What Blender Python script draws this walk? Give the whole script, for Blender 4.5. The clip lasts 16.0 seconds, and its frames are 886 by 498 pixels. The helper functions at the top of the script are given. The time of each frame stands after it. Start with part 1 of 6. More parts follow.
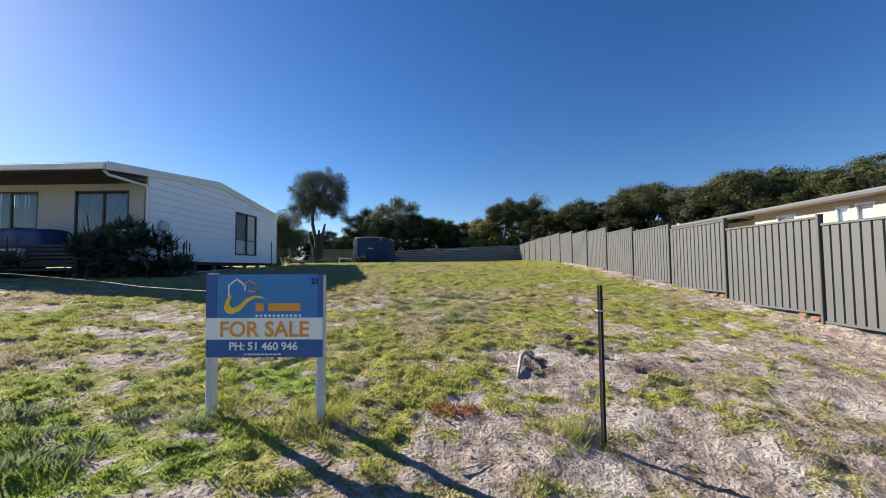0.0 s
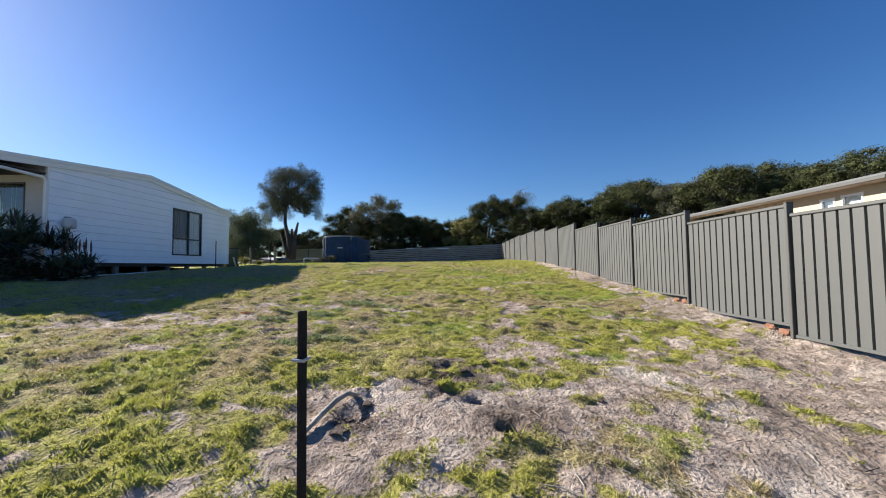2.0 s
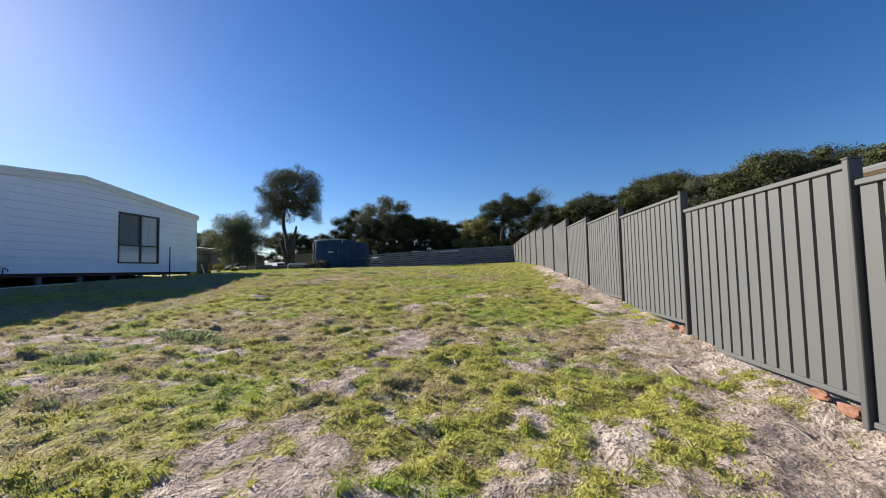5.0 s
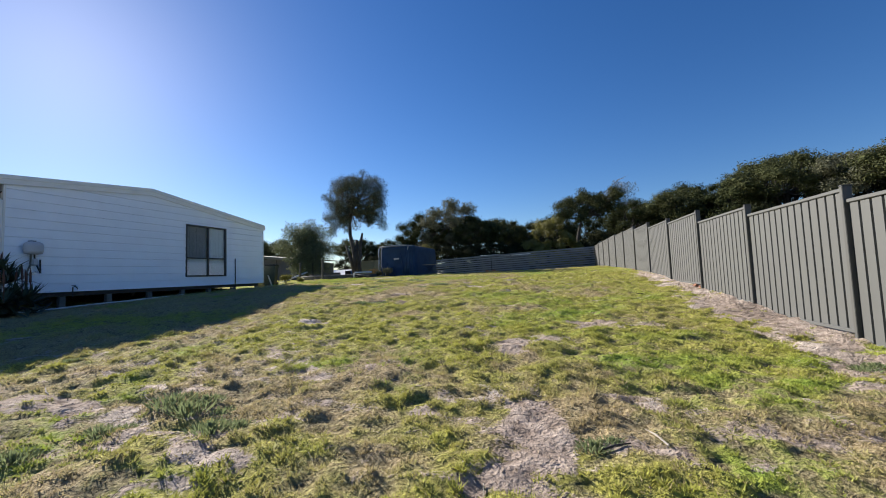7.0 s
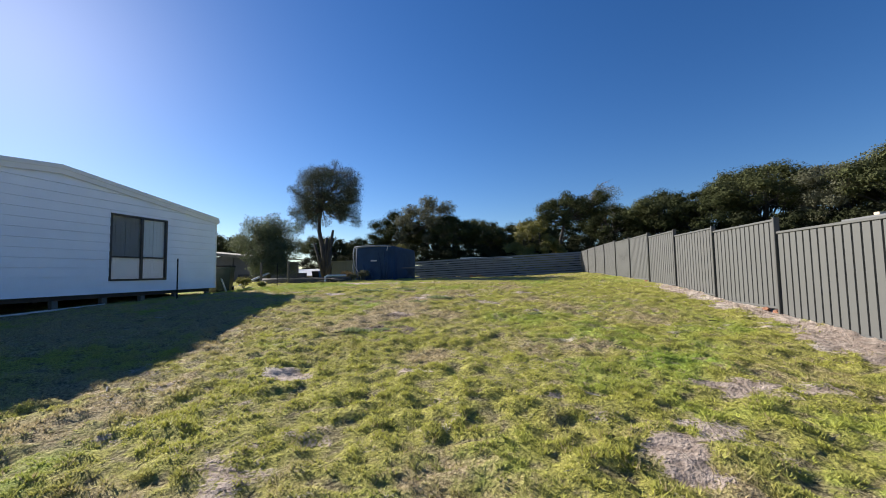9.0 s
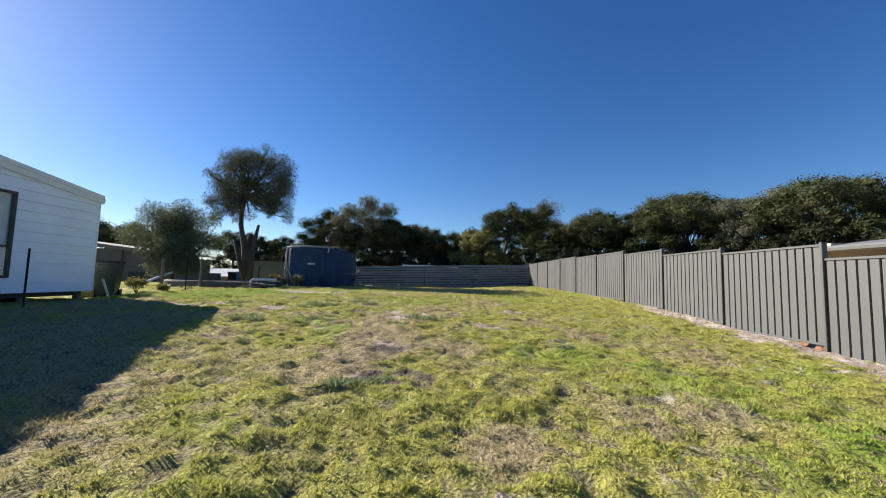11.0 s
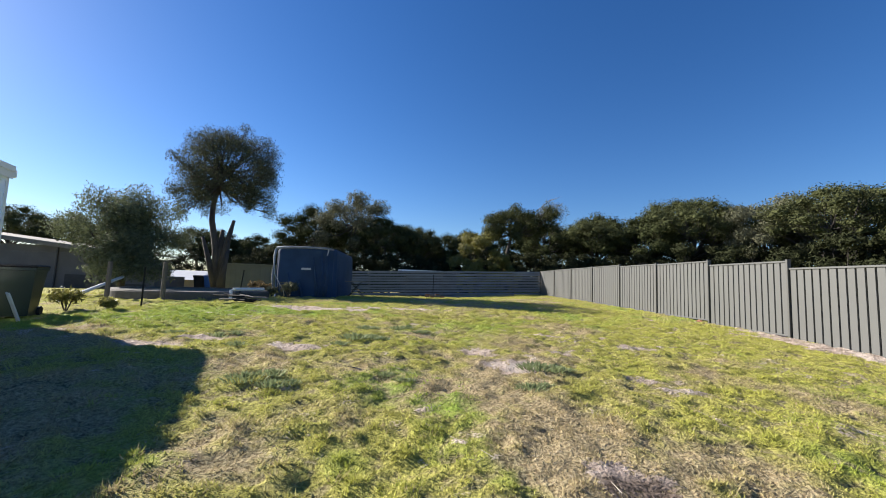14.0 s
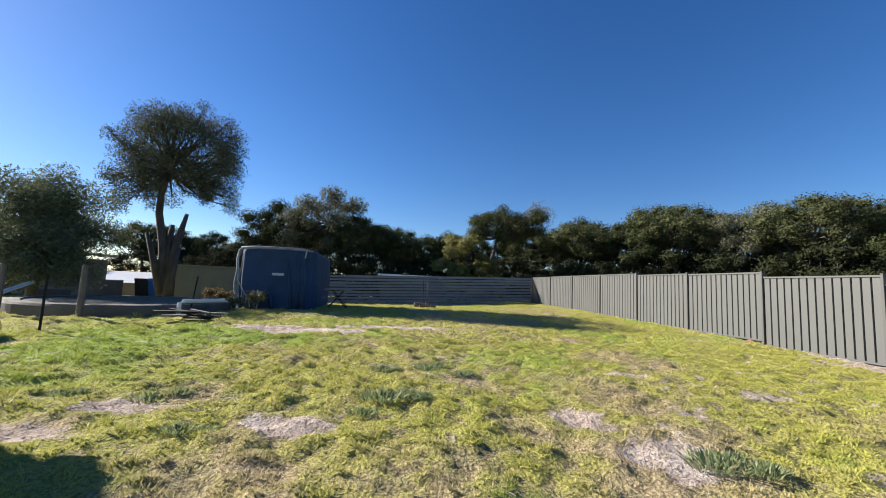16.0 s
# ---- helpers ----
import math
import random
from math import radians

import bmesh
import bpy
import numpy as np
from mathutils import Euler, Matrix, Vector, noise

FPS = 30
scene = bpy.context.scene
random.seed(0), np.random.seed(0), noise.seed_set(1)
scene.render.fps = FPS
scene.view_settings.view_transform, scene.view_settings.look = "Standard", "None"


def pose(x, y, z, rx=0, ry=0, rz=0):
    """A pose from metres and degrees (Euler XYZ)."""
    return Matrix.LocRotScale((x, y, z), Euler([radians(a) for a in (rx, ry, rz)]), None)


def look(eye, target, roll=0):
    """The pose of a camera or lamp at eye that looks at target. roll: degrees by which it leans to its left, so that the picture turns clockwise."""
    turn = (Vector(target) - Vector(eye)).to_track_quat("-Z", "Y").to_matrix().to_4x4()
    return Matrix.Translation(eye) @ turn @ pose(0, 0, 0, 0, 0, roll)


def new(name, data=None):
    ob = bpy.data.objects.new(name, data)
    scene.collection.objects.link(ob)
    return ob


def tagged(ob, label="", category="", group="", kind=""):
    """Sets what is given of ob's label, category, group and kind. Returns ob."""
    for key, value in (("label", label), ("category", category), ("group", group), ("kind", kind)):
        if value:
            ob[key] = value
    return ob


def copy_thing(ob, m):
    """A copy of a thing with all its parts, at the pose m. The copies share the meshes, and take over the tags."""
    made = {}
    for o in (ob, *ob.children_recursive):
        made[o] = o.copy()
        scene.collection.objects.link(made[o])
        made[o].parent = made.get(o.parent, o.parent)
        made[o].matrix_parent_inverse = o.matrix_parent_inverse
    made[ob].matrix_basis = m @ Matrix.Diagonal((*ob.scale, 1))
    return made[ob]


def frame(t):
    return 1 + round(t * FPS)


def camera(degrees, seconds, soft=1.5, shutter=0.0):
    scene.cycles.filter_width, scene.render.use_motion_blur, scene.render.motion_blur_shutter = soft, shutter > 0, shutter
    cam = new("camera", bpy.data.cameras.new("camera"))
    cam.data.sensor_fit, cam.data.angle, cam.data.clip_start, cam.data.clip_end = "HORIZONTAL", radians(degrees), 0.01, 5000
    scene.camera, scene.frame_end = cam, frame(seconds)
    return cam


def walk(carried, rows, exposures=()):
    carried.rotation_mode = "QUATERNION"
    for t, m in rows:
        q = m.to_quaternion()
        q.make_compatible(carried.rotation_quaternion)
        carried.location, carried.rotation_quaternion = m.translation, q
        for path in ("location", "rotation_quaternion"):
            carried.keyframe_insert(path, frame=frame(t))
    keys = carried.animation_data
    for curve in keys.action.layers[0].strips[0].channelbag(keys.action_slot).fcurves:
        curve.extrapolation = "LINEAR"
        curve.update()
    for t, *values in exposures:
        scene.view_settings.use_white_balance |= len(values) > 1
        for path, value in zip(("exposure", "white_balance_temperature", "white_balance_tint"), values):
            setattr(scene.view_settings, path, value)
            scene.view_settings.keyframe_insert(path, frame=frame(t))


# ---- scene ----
cam = camera(99.4, 16.0, 1.0)
PATH = [
    (0, (0.193, 0.481, 1.573), (0.137, 2.478, 1.668), -0.5),
    (0.5, (0.579, 0.868, 1.579), (0.531, 2.866, 1.673), -0.5),
    (1, (0.965, 1.218, 1.608), (0.921, 3.215, 1.703), -0.5),
    (1.5, (1.413, 1.528, 1.603), (1.372, 3.526, 1.698), -0.7),
    (2, (1.901, 1.893, 1.592), (1.858, 3.89, 1.684), -0.7),
    (2.5, (2.349, 2.254, 1.614), (2.309, 4.252, 1.708), -0.6),
    (3, (2.829, 2.625, 1.639), (2.721, 4.619, 1.737), -1.0),
    (3.5, (3.265, 3.025, 1.683), (3.138, 5.019, 1.784), -1.1),
    (3.7, (3.446, 3.209, 1.683), (3.31, 5.202, 1.784), -1.1),
    (5.8, (4.162, 5.257, 1.784), (3.763, 7.213, 1.901), -1.8),
    (6, (4.071, 5.494, 1.838), (3.579, 7.429, 1.954), -2.3),
    (6.5, (3.704, 6.011, 1.903), (3.166, 7.933, 2.028), -2.3),
    (7, (3.283, 6.464, 1.95), (2.746, 8.385, 2.082), -2.2),
    (7.5, (2.86, 6.928, 1.996), (2.327, 8.851, 2.125), -2.1),
    (8, (2.424, 7.433, 2.079), (1.896, 9.357, 2.206), -2.0),
    (8.5, (2.036, 7.938, 2.184), (1.529, 9.868, 2.311), -1.9),
    (9, (1.685, 8.467, 2.293), (1.323, 10.43, 2.417), -1.0),
    (9.2, (1.517, 8.673, 2.276), (1.174, 10.639, 2.405), -0.7),
    (11.3, (-0.212, 10.767, 2.454), (-0.164, 12.76, 2.616), 1.6),
    (11.5, (-0.351, 10.973, 2.462), (-0.304, 12.966, 2.623), 1.6),
    (12, (-0.724, 11.477, 2.548), (-0.663, 13.469, 2.708), 1.7),
    (12.5, (-1.1, 12.007, 2.601), (-0.961, 13.995, 2.766), 2.2),
    (13, (-1.534, 12.506, 2.637), (-1.38, 14.493, 2.804), 2.2),
    (13.5, (-1.909, 13.061, 2.662), (-1.742, 15.046, 2.833), 2.2),
    (14, (-2.202, 13.633, 2.688), (-2.015, 15.616, 2.867), 2.2),
    (14.5, (-2.45, 14.177, 2.748), (-2.145, 16.145, 2.937), 2.9),
    (15, (-2.681, 14.789, 2.824), (-2.336, 16.749, 3.016), 3.0),
    (15.5, (-2.956, 15.376, 2.857), (-2.603, 17.335, 3.055), 2.9),
    (16, (-3.182, 16.012, 2.89), (-2.82, 17.969, 3.088), 2.7),
]
walk(cam, [(t, look(eye, target, roll)) for t, eye, target, roll in PATH], [(0, 1.25, 6500, 12.5), (3.5, 1.2, 6500, 12.5), (9, 1.15, 6500, 12.5), (11.5, 1.3, 6500, 12.5), (16, 1.4, 6500, 12.5)])

# ---- world and sun ----
SUN_DIR = Vector((-0.789, 0.424, 0.440)).normalized()
world = bpy.data.worlds.new("sky")
scene.world = world
world.use_nodes = True
wn = world.node_tree
sky = wn.nodes.new("ShaderNodeTexSky")
sky.sky_type = "NISHITA"
sky.sun_disc = False
sky.sun_elevation = math.asin(SUN_DIR.z)
sky.sun_rotation = math.atan2(SUN_DIR.x, SUN_DIR.y)
sky.altitude, sky.air_density, sky.dust_density, sky.ozone_density = 100, 1.0, 0.2, 4.5
wn.nodes["Background"].inputs["Strength"].default_value = 0.055
tone = wn.nodes.new("ShaderNodeHueSaturation")
tone.inputs["Saturation"].default_value = 1.22
tone.inputs["Hue"].default_value = 0.508
wn.links.new(sky.outputs[0], tone.inputs["Color"])
wn.links.new(tone.outputs[0], wn.nodes["Background"].inputs[0])
sun_data = bpy.data.lights.new("sun", "SUN")
sun_data.energy, sun_data.angle, sun_data.color = 5.0, radians(0.53), (1.0, 0.93, 0.82)
sun = new("sun", sun_data)
sun.matrix_world = look(SUN_DIR * 60, (0, 0, 0))

# ---- materials ----
def material(name, color, rough=0.7, metal=0.0, var=0.25, scale=6.0, fine=60.0, bump=0.15, bump_dist=0.01, spec=0.5,
             translucent=0.0, island=0.0, streak=(1, 1, 1), second=None):
    """Principled surface with two scales of colour variation and fine relief."""
    m = bpy.data.materials.new(name)
    m.use_nodes = True
    n, l = m.node_tree.nodes, m.node_tree.links
    b = n["Principled BSDF"]
    b.inputs["Roughness"].default_value = rough
    b.inputs["Metallic"].default_value = metal
    b.inputs["Specular IOR Level"].default_value = spec
    tc = n.new("ShaderNodeTexCoord")
    mp = n.new("ShaderNodeMapping")
    mp.inputs["Scale"].default_value = streak
    l.new(tc.outputs["Object"], mp.inputs[0])
    big, small = n.new("ShaderNodeTexNoise"), n.new("ShaderNodeTexNoise")
    big.inputs["Scale"].default_value, small.inputs["Scale"].default_value = scale, fine
    big.inputs["Detail"].default_value, small.inputs["Detail"].default_value = 4, 3
    l.new(mp.outputs[0], big.inputs["Vector"]), l.new(mp.outputs[0], small.inputs["Vector"])
    ramp = n.new("ShaderNodeMix")
    ramp.data_type = "RGBA"
    dark = tuple(c * (1 - var) for c in color) if second is None else second
    light = tuple(min(1, c * (1 + var * 0.7)) for c in color)
    ramp.inputs[6].default_value, ramp.inputs[7].default_value = (*dark, 1), (*light, 1)
    add = n.new("ShaderNodeMath")
    add.operation = "MULTIPLY_ADD"
    add.inputs[1].default_value = 0.35
    l.new(small.outputs[0], add.inputs[0]), l.new(big.outputs[0], add.inputs[2])
    sub = n.new("ShaderNodeMath")
    sub.operation = "MULTIPLY_ADD"
    sub.use_clamp = True
    sub.inputs[1].default_value, sub.inputs[2].default_value = 1.8, -0.7
    l.new(add.outputs[0], sub.inputs[0])
    fac = sub.outputs[0]
    if island:
        geo = n.new("ShaderNodeNewGeometry")
        mix = n.new("ShaderNodeMix")
        mix.inputs[0].default_value = island
        l.new(fac, mix.inputs[2]), l.new(geo.outputs["Random Per Island"], mix.inputs[3])
        fac = mix.outputs[0]
    l.new(fac, ramp.inputs[0])
    l.new(ramp.outputs[2], b.inputs["Base Color"])
    if bump:
        bp = n.new("ShaderNodeBump")
        bp.inputs["Strength"].default_value, bp.inputs["Distance"].default_value = bump, bump_dist
        l.new(small.outputs[0], bp.inputs["Height"]), l.new(bp.outputs[0], b.inputs["Normal"])
    if translucent:
        t = n.new("ShaderNodeBsdfTranslucent")
        ms = n.new("ShaderNodeMixShader")
        ms.inputs[0].default_value = translucent
        l.new(ramp.outputs[2], t.inputs[0])
        l.new(b.outputs[0], ms.inputs[1]), l.new(t.outputs[0], ms.inputs[2])
        l.new(ms.outputs[0], n["Material Output"].inputs[0])
    return m


def glass_material(name, tint, gloss):
    m = bpy.data.materials.new(name)
    m.use_nodes = True
    n, l = m.node_tree.nodes, m.node_tree.links
    tr, gl, mx = n.new("ShaderNodeBsdfTransparent"), n.new("ShaderNodeBsdfGlossy"), n.new("ShaderNodeMixShader")
    tr.inputs[0].default_value = (*tint, 1)
    gl.inputs["Roughness"].default_value = 0.03
    mx.inputs[0].default_value = gloss
    l.new(tr.outputs[0], mx.inputs[1]), l.new(gl.outputs[0], mx.inputs[2])
    l.new(mx.outputs[0], n["Material Output"].inputs[0])
    return m


def ground_material():
    """Sandy soil under patchy turf; the 'sand' attribute says where the soil is bare."""
    m = bpy.data.materials.new("ground_soil_and_turf")
    m.use_nodes = True
    n, l = m.node_tree.nodes, m.node_tree.links
    b = n["Principled BSDF"]
    b.inputs["Roughness"].default_value = 0.95
    b.inputs["Specular IOR Level"].default_value = 0.15
    geo = n.new("ShaderNodeNewGeometry")

    def noise_of(s, d):
        k = n.new("ShaderNodeTexNoise")
        k.inputs["Scale"].default_value, k.inputs["Detail"].default_value = s, d
        l.new(geo.outputs["Position"], k.inputs["Vector"])
        return k.outputs[0]

    def blend(f, a, c):
        k = n.new("ShaderNodeMix")
        k.data_type = "RGBA"
        l.new(f, k.inputs[0])
        for sock, v in ((k.inputs[6], a), (k.inputs[7], c)):
            if isinstance(v, tuple):
                sock.default_value = (*v, 1)
            else:
                l.new(v, sock)
        return k.outputs[2]

    def ramp(v, lo, hi):
        k = n.new("ShaderNodeMapRange")
        k.inputs[1].default_value, k.inputs[2].default_value = lo, hi
        l.new(v, k.inputs[0])
        return k.outputs[0]

    def attr(name):
        k = n.new("ShaderNodeAttribute")
        k.attribute_name = name
        return k.outputs["Fac"]

    def madd(v, f, o):
        k = n.new("ShaderNodeMath")
        k.operation = "MULTIPLY_ADD"
        k.inputs[1].default_value = f
        l.new(v, k.inputs[0])
        if isinstance(o, float):
            k.inputs[2].default_value = o
        else:
            l.new(o, k.inputs[2])
        return k.outputs[0]

    n1, n2, n3, n4 = noise_of(1.3, 5), noise_of(8, 6), noise_of(38, 5), noise_of(150, 3)
    soil = blend(ramp(n2, 0.32, 0.68), (0.30, 0.235, 0.19), (0.65, 0.54, 0.46))
    soil = blend(ramp(n1, 0.52, 0.72), soil, (0.76, 0.67, 0.59))
    soil = blend(ramp(n3, 0.58, 0.74), soil, (0.14, 0.108, 0.082))
    litter = blend(ramp(n3, 0.36, 0.64), (0.05, 0.038, 0.03), (0.26, 0.205, 0.165))
    soil = blend(ramp(madd(n2, 0.9, attr("dead")), 0.72, 0.98), soil, litter)
    green = blend(ramp(n3, 0.36, 0.64), (0.26, 0.25, 0.065), (0.51, 0.495, 0.125))
    green = blend(ramp(madd(n2, 0.6, attr("lush")), 0.6, 1.3), green, (0.27, 0.38, 0.06))
    straw = blend(ramp(n3, 0.36, 0.64), (0.26, 0.20, 0.11), (0.56, 0.465, 0.275))
    turf = blend(ramp(madd(n2, 1.0, attr("tone")), 0.75, 1.25), straw, green)
    # straw thatch in the hollows; its darker tone also stands for shade between tufts
    thatch_shade = blend(ramp(n3, 0.40, 0.62), (0.12, 0.10, 0.055), (0.40, 0.35, 0.20))
    turf = blend(ramp(madd(n2, 0.5, attr("mat")), 0.18, 0.55), thatch_shade, turf)
    turf = blend(ramp(n4, 0.56, 0.74), turf, (0.10, 0.085, 0.04))
    s = madd(n3, 0.9, madd(n2, 0.5, madd(attr("sand"), 1.0, -0.70)))
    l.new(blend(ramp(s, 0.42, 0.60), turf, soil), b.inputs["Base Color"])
    h = madd(n4, 0.16, madd(n3, 0.5, n2))
    bp = n.new("ShaderNodeBump")
    bp.inputs["Strength"].default_value, bp.inputs["Distance"].default_value = 1.0, 0.16
    l.new(h, bp.inputs["Height"]), l.new(bp.outputs[0], b.inputs["Normal"])
    return m


M_GROUND = ground_material()
def grass_material():
    """Blades whose colour follows the 'tone' and 'lush' of the turf where they grow."""
    m = bpy.data.materials.new("turf_blades")
    m.use_nodes = True
    n, l = m.node_tree.nodes, m.node_tree.links
    b = n["Principled BSDF"]
    b.inputs["Roughness"].default_value, b.inputs["Specular IOR Level"].default_value = 0.7, 0.2
    geo = n.new("ShaderNodeNewGeometry")
    last = None
    for name, lo, hi, colour in (("tone", 0.15, 0.85, (0.475, 0.475, 0.10)), ("lush", 0.2, 1.0, (0.33, 0.42, 0.065))):
        at, mr, mx = n.new("ShaderNodeAttribute"), n.new("ShaderNodeMapRange"), n.new("ShaderNodeMix")
        at.attribute_name = name
        mr.inputs[1].default_value, mr.inputs[2].default_value = lo, hi
        mx.data_type = "RGBA"
        l.new(at.outputs["Fac"], mr.inputs[0]), l.new(mr.outputs[0], mx.inputs[0])
        mx.inputs[6].default_value, mx.inputs[7].default_value = (0.46, 0.375, 0.21, 1), (*colour, 1)
        if last:
            l.new(last, mx.inputs[6])
        last = mx.outputs[2]
    vary, hsv = n.new("ShaderNodeMapRange"), n.new("ShaderNodeHueSaturation")
    vary.inputs[3].default_value, vary.inputs[4].default_value = 0.75, 1.2
    l.new(geo.outputs["Random Per Island"], vary.inputs[0]), l.new(vary.outputs[0], hsv.inputs["Value"]), l.new(last, hsv.inputs["Color"])
    t, ms = n.new("ShaderNodeBsdfTranslucent"), n.new("ShaderNodeMixShader")
    soft, unit = n.new("ShaderNodeVectorMath"), n.new("ShaderNodeVectorMath")
    soft.operation, unit.operation = "MULTIPLY_ADD", "NORMALIZE"
    soft.inputs[1].default_value, soft.inputs[2].default_value = (0.5, 0.5, 0.5), (0, 0, 0.7)
    l.new(geo.outputs["Normal"], soft.inputs[0]), l.new(soft.outputs[0], unit.inputs[0]), l.new(unit.outputs[0], b.inputs["Normal"])
    ms.inputs[0].default_value = 0.3
    l.new(hsv.outputs[0], b.inputs["Base Color"]), l.new(hsv.outputs[0], t.inputs[0])
    l.new(b.outputs[0], ms.inputs[1]), l.new(t.outputs[0], ms.inputs[2]), l.new(ms.outputs[0], n["Material Output"].inputs[0])
    return m


M_GRASS = grass_material()
M_DRY = material("dry_grass", (0.44, 0.37, 0.20), 0.8, var=0.4, scale=1.5, fine=9, bump=0, spec=0.15, translucent=0.35, island=0.5)
M_WEED = material("weed_leaves", (0.24, 0.29, 0.14), 0.6, var=0.4, scale=4, fine=20, bump=0, spec=0.3, translucent=0.35, island=0.6)
M_FENCE = material("grey_green_steel", (0.080, 0.084, 0.081), 0.62, 0.0, var=0.06, scale=1.2, fine=90, bump=0.03, spec=0.45)
M_POST = material("grey_green_post_steel", (0.062, 0.064, 0.06), 0.6, 0.0, var=0.08, scale=2, fine=90, bump=0.03)
M_RUBBLE = material("orange_brick_rubble", (0.23, 0.11, 0.065), 0.9, var=0.5, scale=9, fine=70, bump=0.6)
M_WHITE = material("white_weatherboard_paint", (0.85, 0.90, 0.97), 0.5, var=0.05, scale=1.5, fine=40, bump=0.08)
M_TRIM = material("white_trim_paint", (0.80, 0.80, 0.78), 0.4, var=0.06, scale=3, fine=50, bump=0.05)
M_SOFFIT = material("brown_soffit", (0.06, 0.047, 0.04), 0.7, var=0.2, scale=3)
M_ROOF = material("pale_metal_roof", (0.55, 0.57, 0.58), 0.4, 0.2, var=0.1, scale=2, fine=30, bump=0.05)
M_TANSOFFIT = material("tan_soffit", (0.33, 0.27, 0.21), 0.8, var=0.1, scale=2)
M_GUTTER = material("mid_grey_gutter", (0.15, 0.155, 0.16), 0.85, var=0.08, scale=2, spec=0.15)
M_FRAME = material("dark_window_frame", (0.035, 0.033, 0.034), 0.4, var=0.2, scale=8, bump=0.05)
M_GLASS = glass_material("window_glass", (0.93, 0.95, 0.96), 0.10)
M_DARK = material("dark_fill", (0.06, 0.055, 0.05), 0.9, var=0.2)
M_CURTAIN = material("pale_curtain", (0.90, 0.91, 0.91), 0.9, var=0.08, scale=5, fine=80)
M_SCREEN = material("grey_blind", (0.33, 0.33, 0.335), 0.9, var=0.12, scale=5, fine=120)
M_METER = material("pale_grey_meter_enamel", (0.50, 0.50, 0.52), 0.5, var=0.1, scale=4, fine=60, bump=0.05)
M_DIM_BACKING = material("unlit_room_backing", (0.07, 0.07, 0.075), 0.9, var=0.15)
M_CONCRETE = material("grey_concrete", (0.16, 0.152, 0.135), 0.9, var=0.3, scale=3, fine=40, bump=0.4)
M_PLINTH = material("white_painted_plank", (0.62, 0.62, 0.60), 0.7, var=0.2, scale=4)
M_TARP = material("dark_blue_cover", (0.016, 0.045, 0.10), 0.85, var=0.3, scale=1.6, fine=45, bump=0.25, bump_dist=0.02)
M_TARPROLL = material("faded_cover_edge", (0.22, 0.24, 0.26), 0.85, var=0.3, scale=5, fine=40)
M_BLUE = material("blue_tarpaulin", (0.012, 0.04, 0.14), 0.5, var=0.3, scale=3, fine=40, bump=0.3)
M_SEAM = material("grey_cord", (0.45, 0.46, 0.46), 0.8, var=0.2)
M_TIMBER = material("weathered_grey_timber", (0.20, 0.185, 0.165), 0.85, var=0.4, scale=2.5, fine=40, bump=0.35, streak=(0.4, 1, 6))
M_SLAT = material("blue_grey_fence_slat", (0.17, 0.19, 0.23), 0.75, var=0.35, scale=1.8, fine=35, bump=0.25, streak=(0.5, 1, 6))
# weathered timber, darkened to put the tree's shade on the old fence posts
M_OLDPOST = material("darkened_weathered_post", (0.10, 0.092, 0.08), 0.9, var=0.4, scale=3, fine=40, bump=0.4, streak=(1, 1, 0.3))
M_BARK = material("grey_bark", (0.058, 0.052, 0.047), 0.95, var=0.5, scale=4, fine=22, bump=0.9, bump_dist=0.03, streak=(1, 1, 0.25))
M_LEAF = material("olive_leaves", (0.072, 0.082, 0.035), 0.85, var=0.5, scale=0.5, fine=5, bump=0, spec=0.08, translucent=0.2, island=0.6)
M_LEAF_GREY = material("grey_green_leaves", (0.135, 0.14, 0.088), 0.85, var=0.5, scale=0.9, fine=5, bump=0, spec=0.2, translucent=0.3, island=0.6)
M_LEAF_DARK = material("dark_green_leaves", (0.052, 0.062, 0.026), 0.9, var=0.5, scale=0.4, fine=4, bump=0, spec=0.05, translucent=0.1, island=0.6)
M_LEAF_LIME = material("yellow_green_leaves", (0.17, 0.165, 0.045), 0.55, var=0.4, scale=0.7, fine=5, bump=0, spec=0.3, translucent=0.35, island=0.6)
M_ALOE = material("aloe_leaves", (0.055, 0.08, 0.05), 0.45, var=0.4, scale=4, fine=30, bump=0.1, island=0.5)
M_SPIKE = material("aloe_flower_spikes", (0.10, 0.045, 0.032), 0.7, var=0.3, scale=12)
M_BLACK = material("black_painted_steel", (0.009, 0.0085, 0.0085), 0.8, 0.0, var=0.3, scale=20, bump=0.2)
M_SIGN = material("sign_blue", (0.035, 0.22, 0.55), 0.4, var=0.07, scale=2, bump=0.02)
M_SIGN_DARK = material("sign_dark_blue", (0.025, 0.11, 0.36), 0.4, var=0.07, scale=2, bump=0.02)
M_SIGN_WHITE = material("sign_white", (0.90, 0.91, 0.92), 0.45, var=0.03, scale=2, bump=0.02)
M_ORANGE = material("sign_orange", (0.85, 0.36, 0.06), 0.4, var=0.05, bump=0.02)
M_YELLOW = material("sign_yellow", (0.9, 0.60, 0.05), 0.4, var=0.05, bump=0.02)
M_POSTWOOD = material("pale_painted_post", (0.55, 0.57, 0.60), 0.7, var=0.2, scale=5, fine=50, bump=0.2)
M_CREAM = material("cream_wall", (0.50, 0.42, 0.30), 0.85, var=0.08, scale=2, fine=60, bump=0.15)
# off-white greyed so the verandah's shade sits in the wall colour
M_VERANDAH = material("shade_greyed_wall", (0.46, 0.47, 0.49), 0.7, var=0.06, scale=2, fine=60, bump=0.1)
M_POOL = material("dark_green_net", (0.025, 0.04, 0.03), 0.8, var=0.4, scale=3, fine=60, bump=0.4)
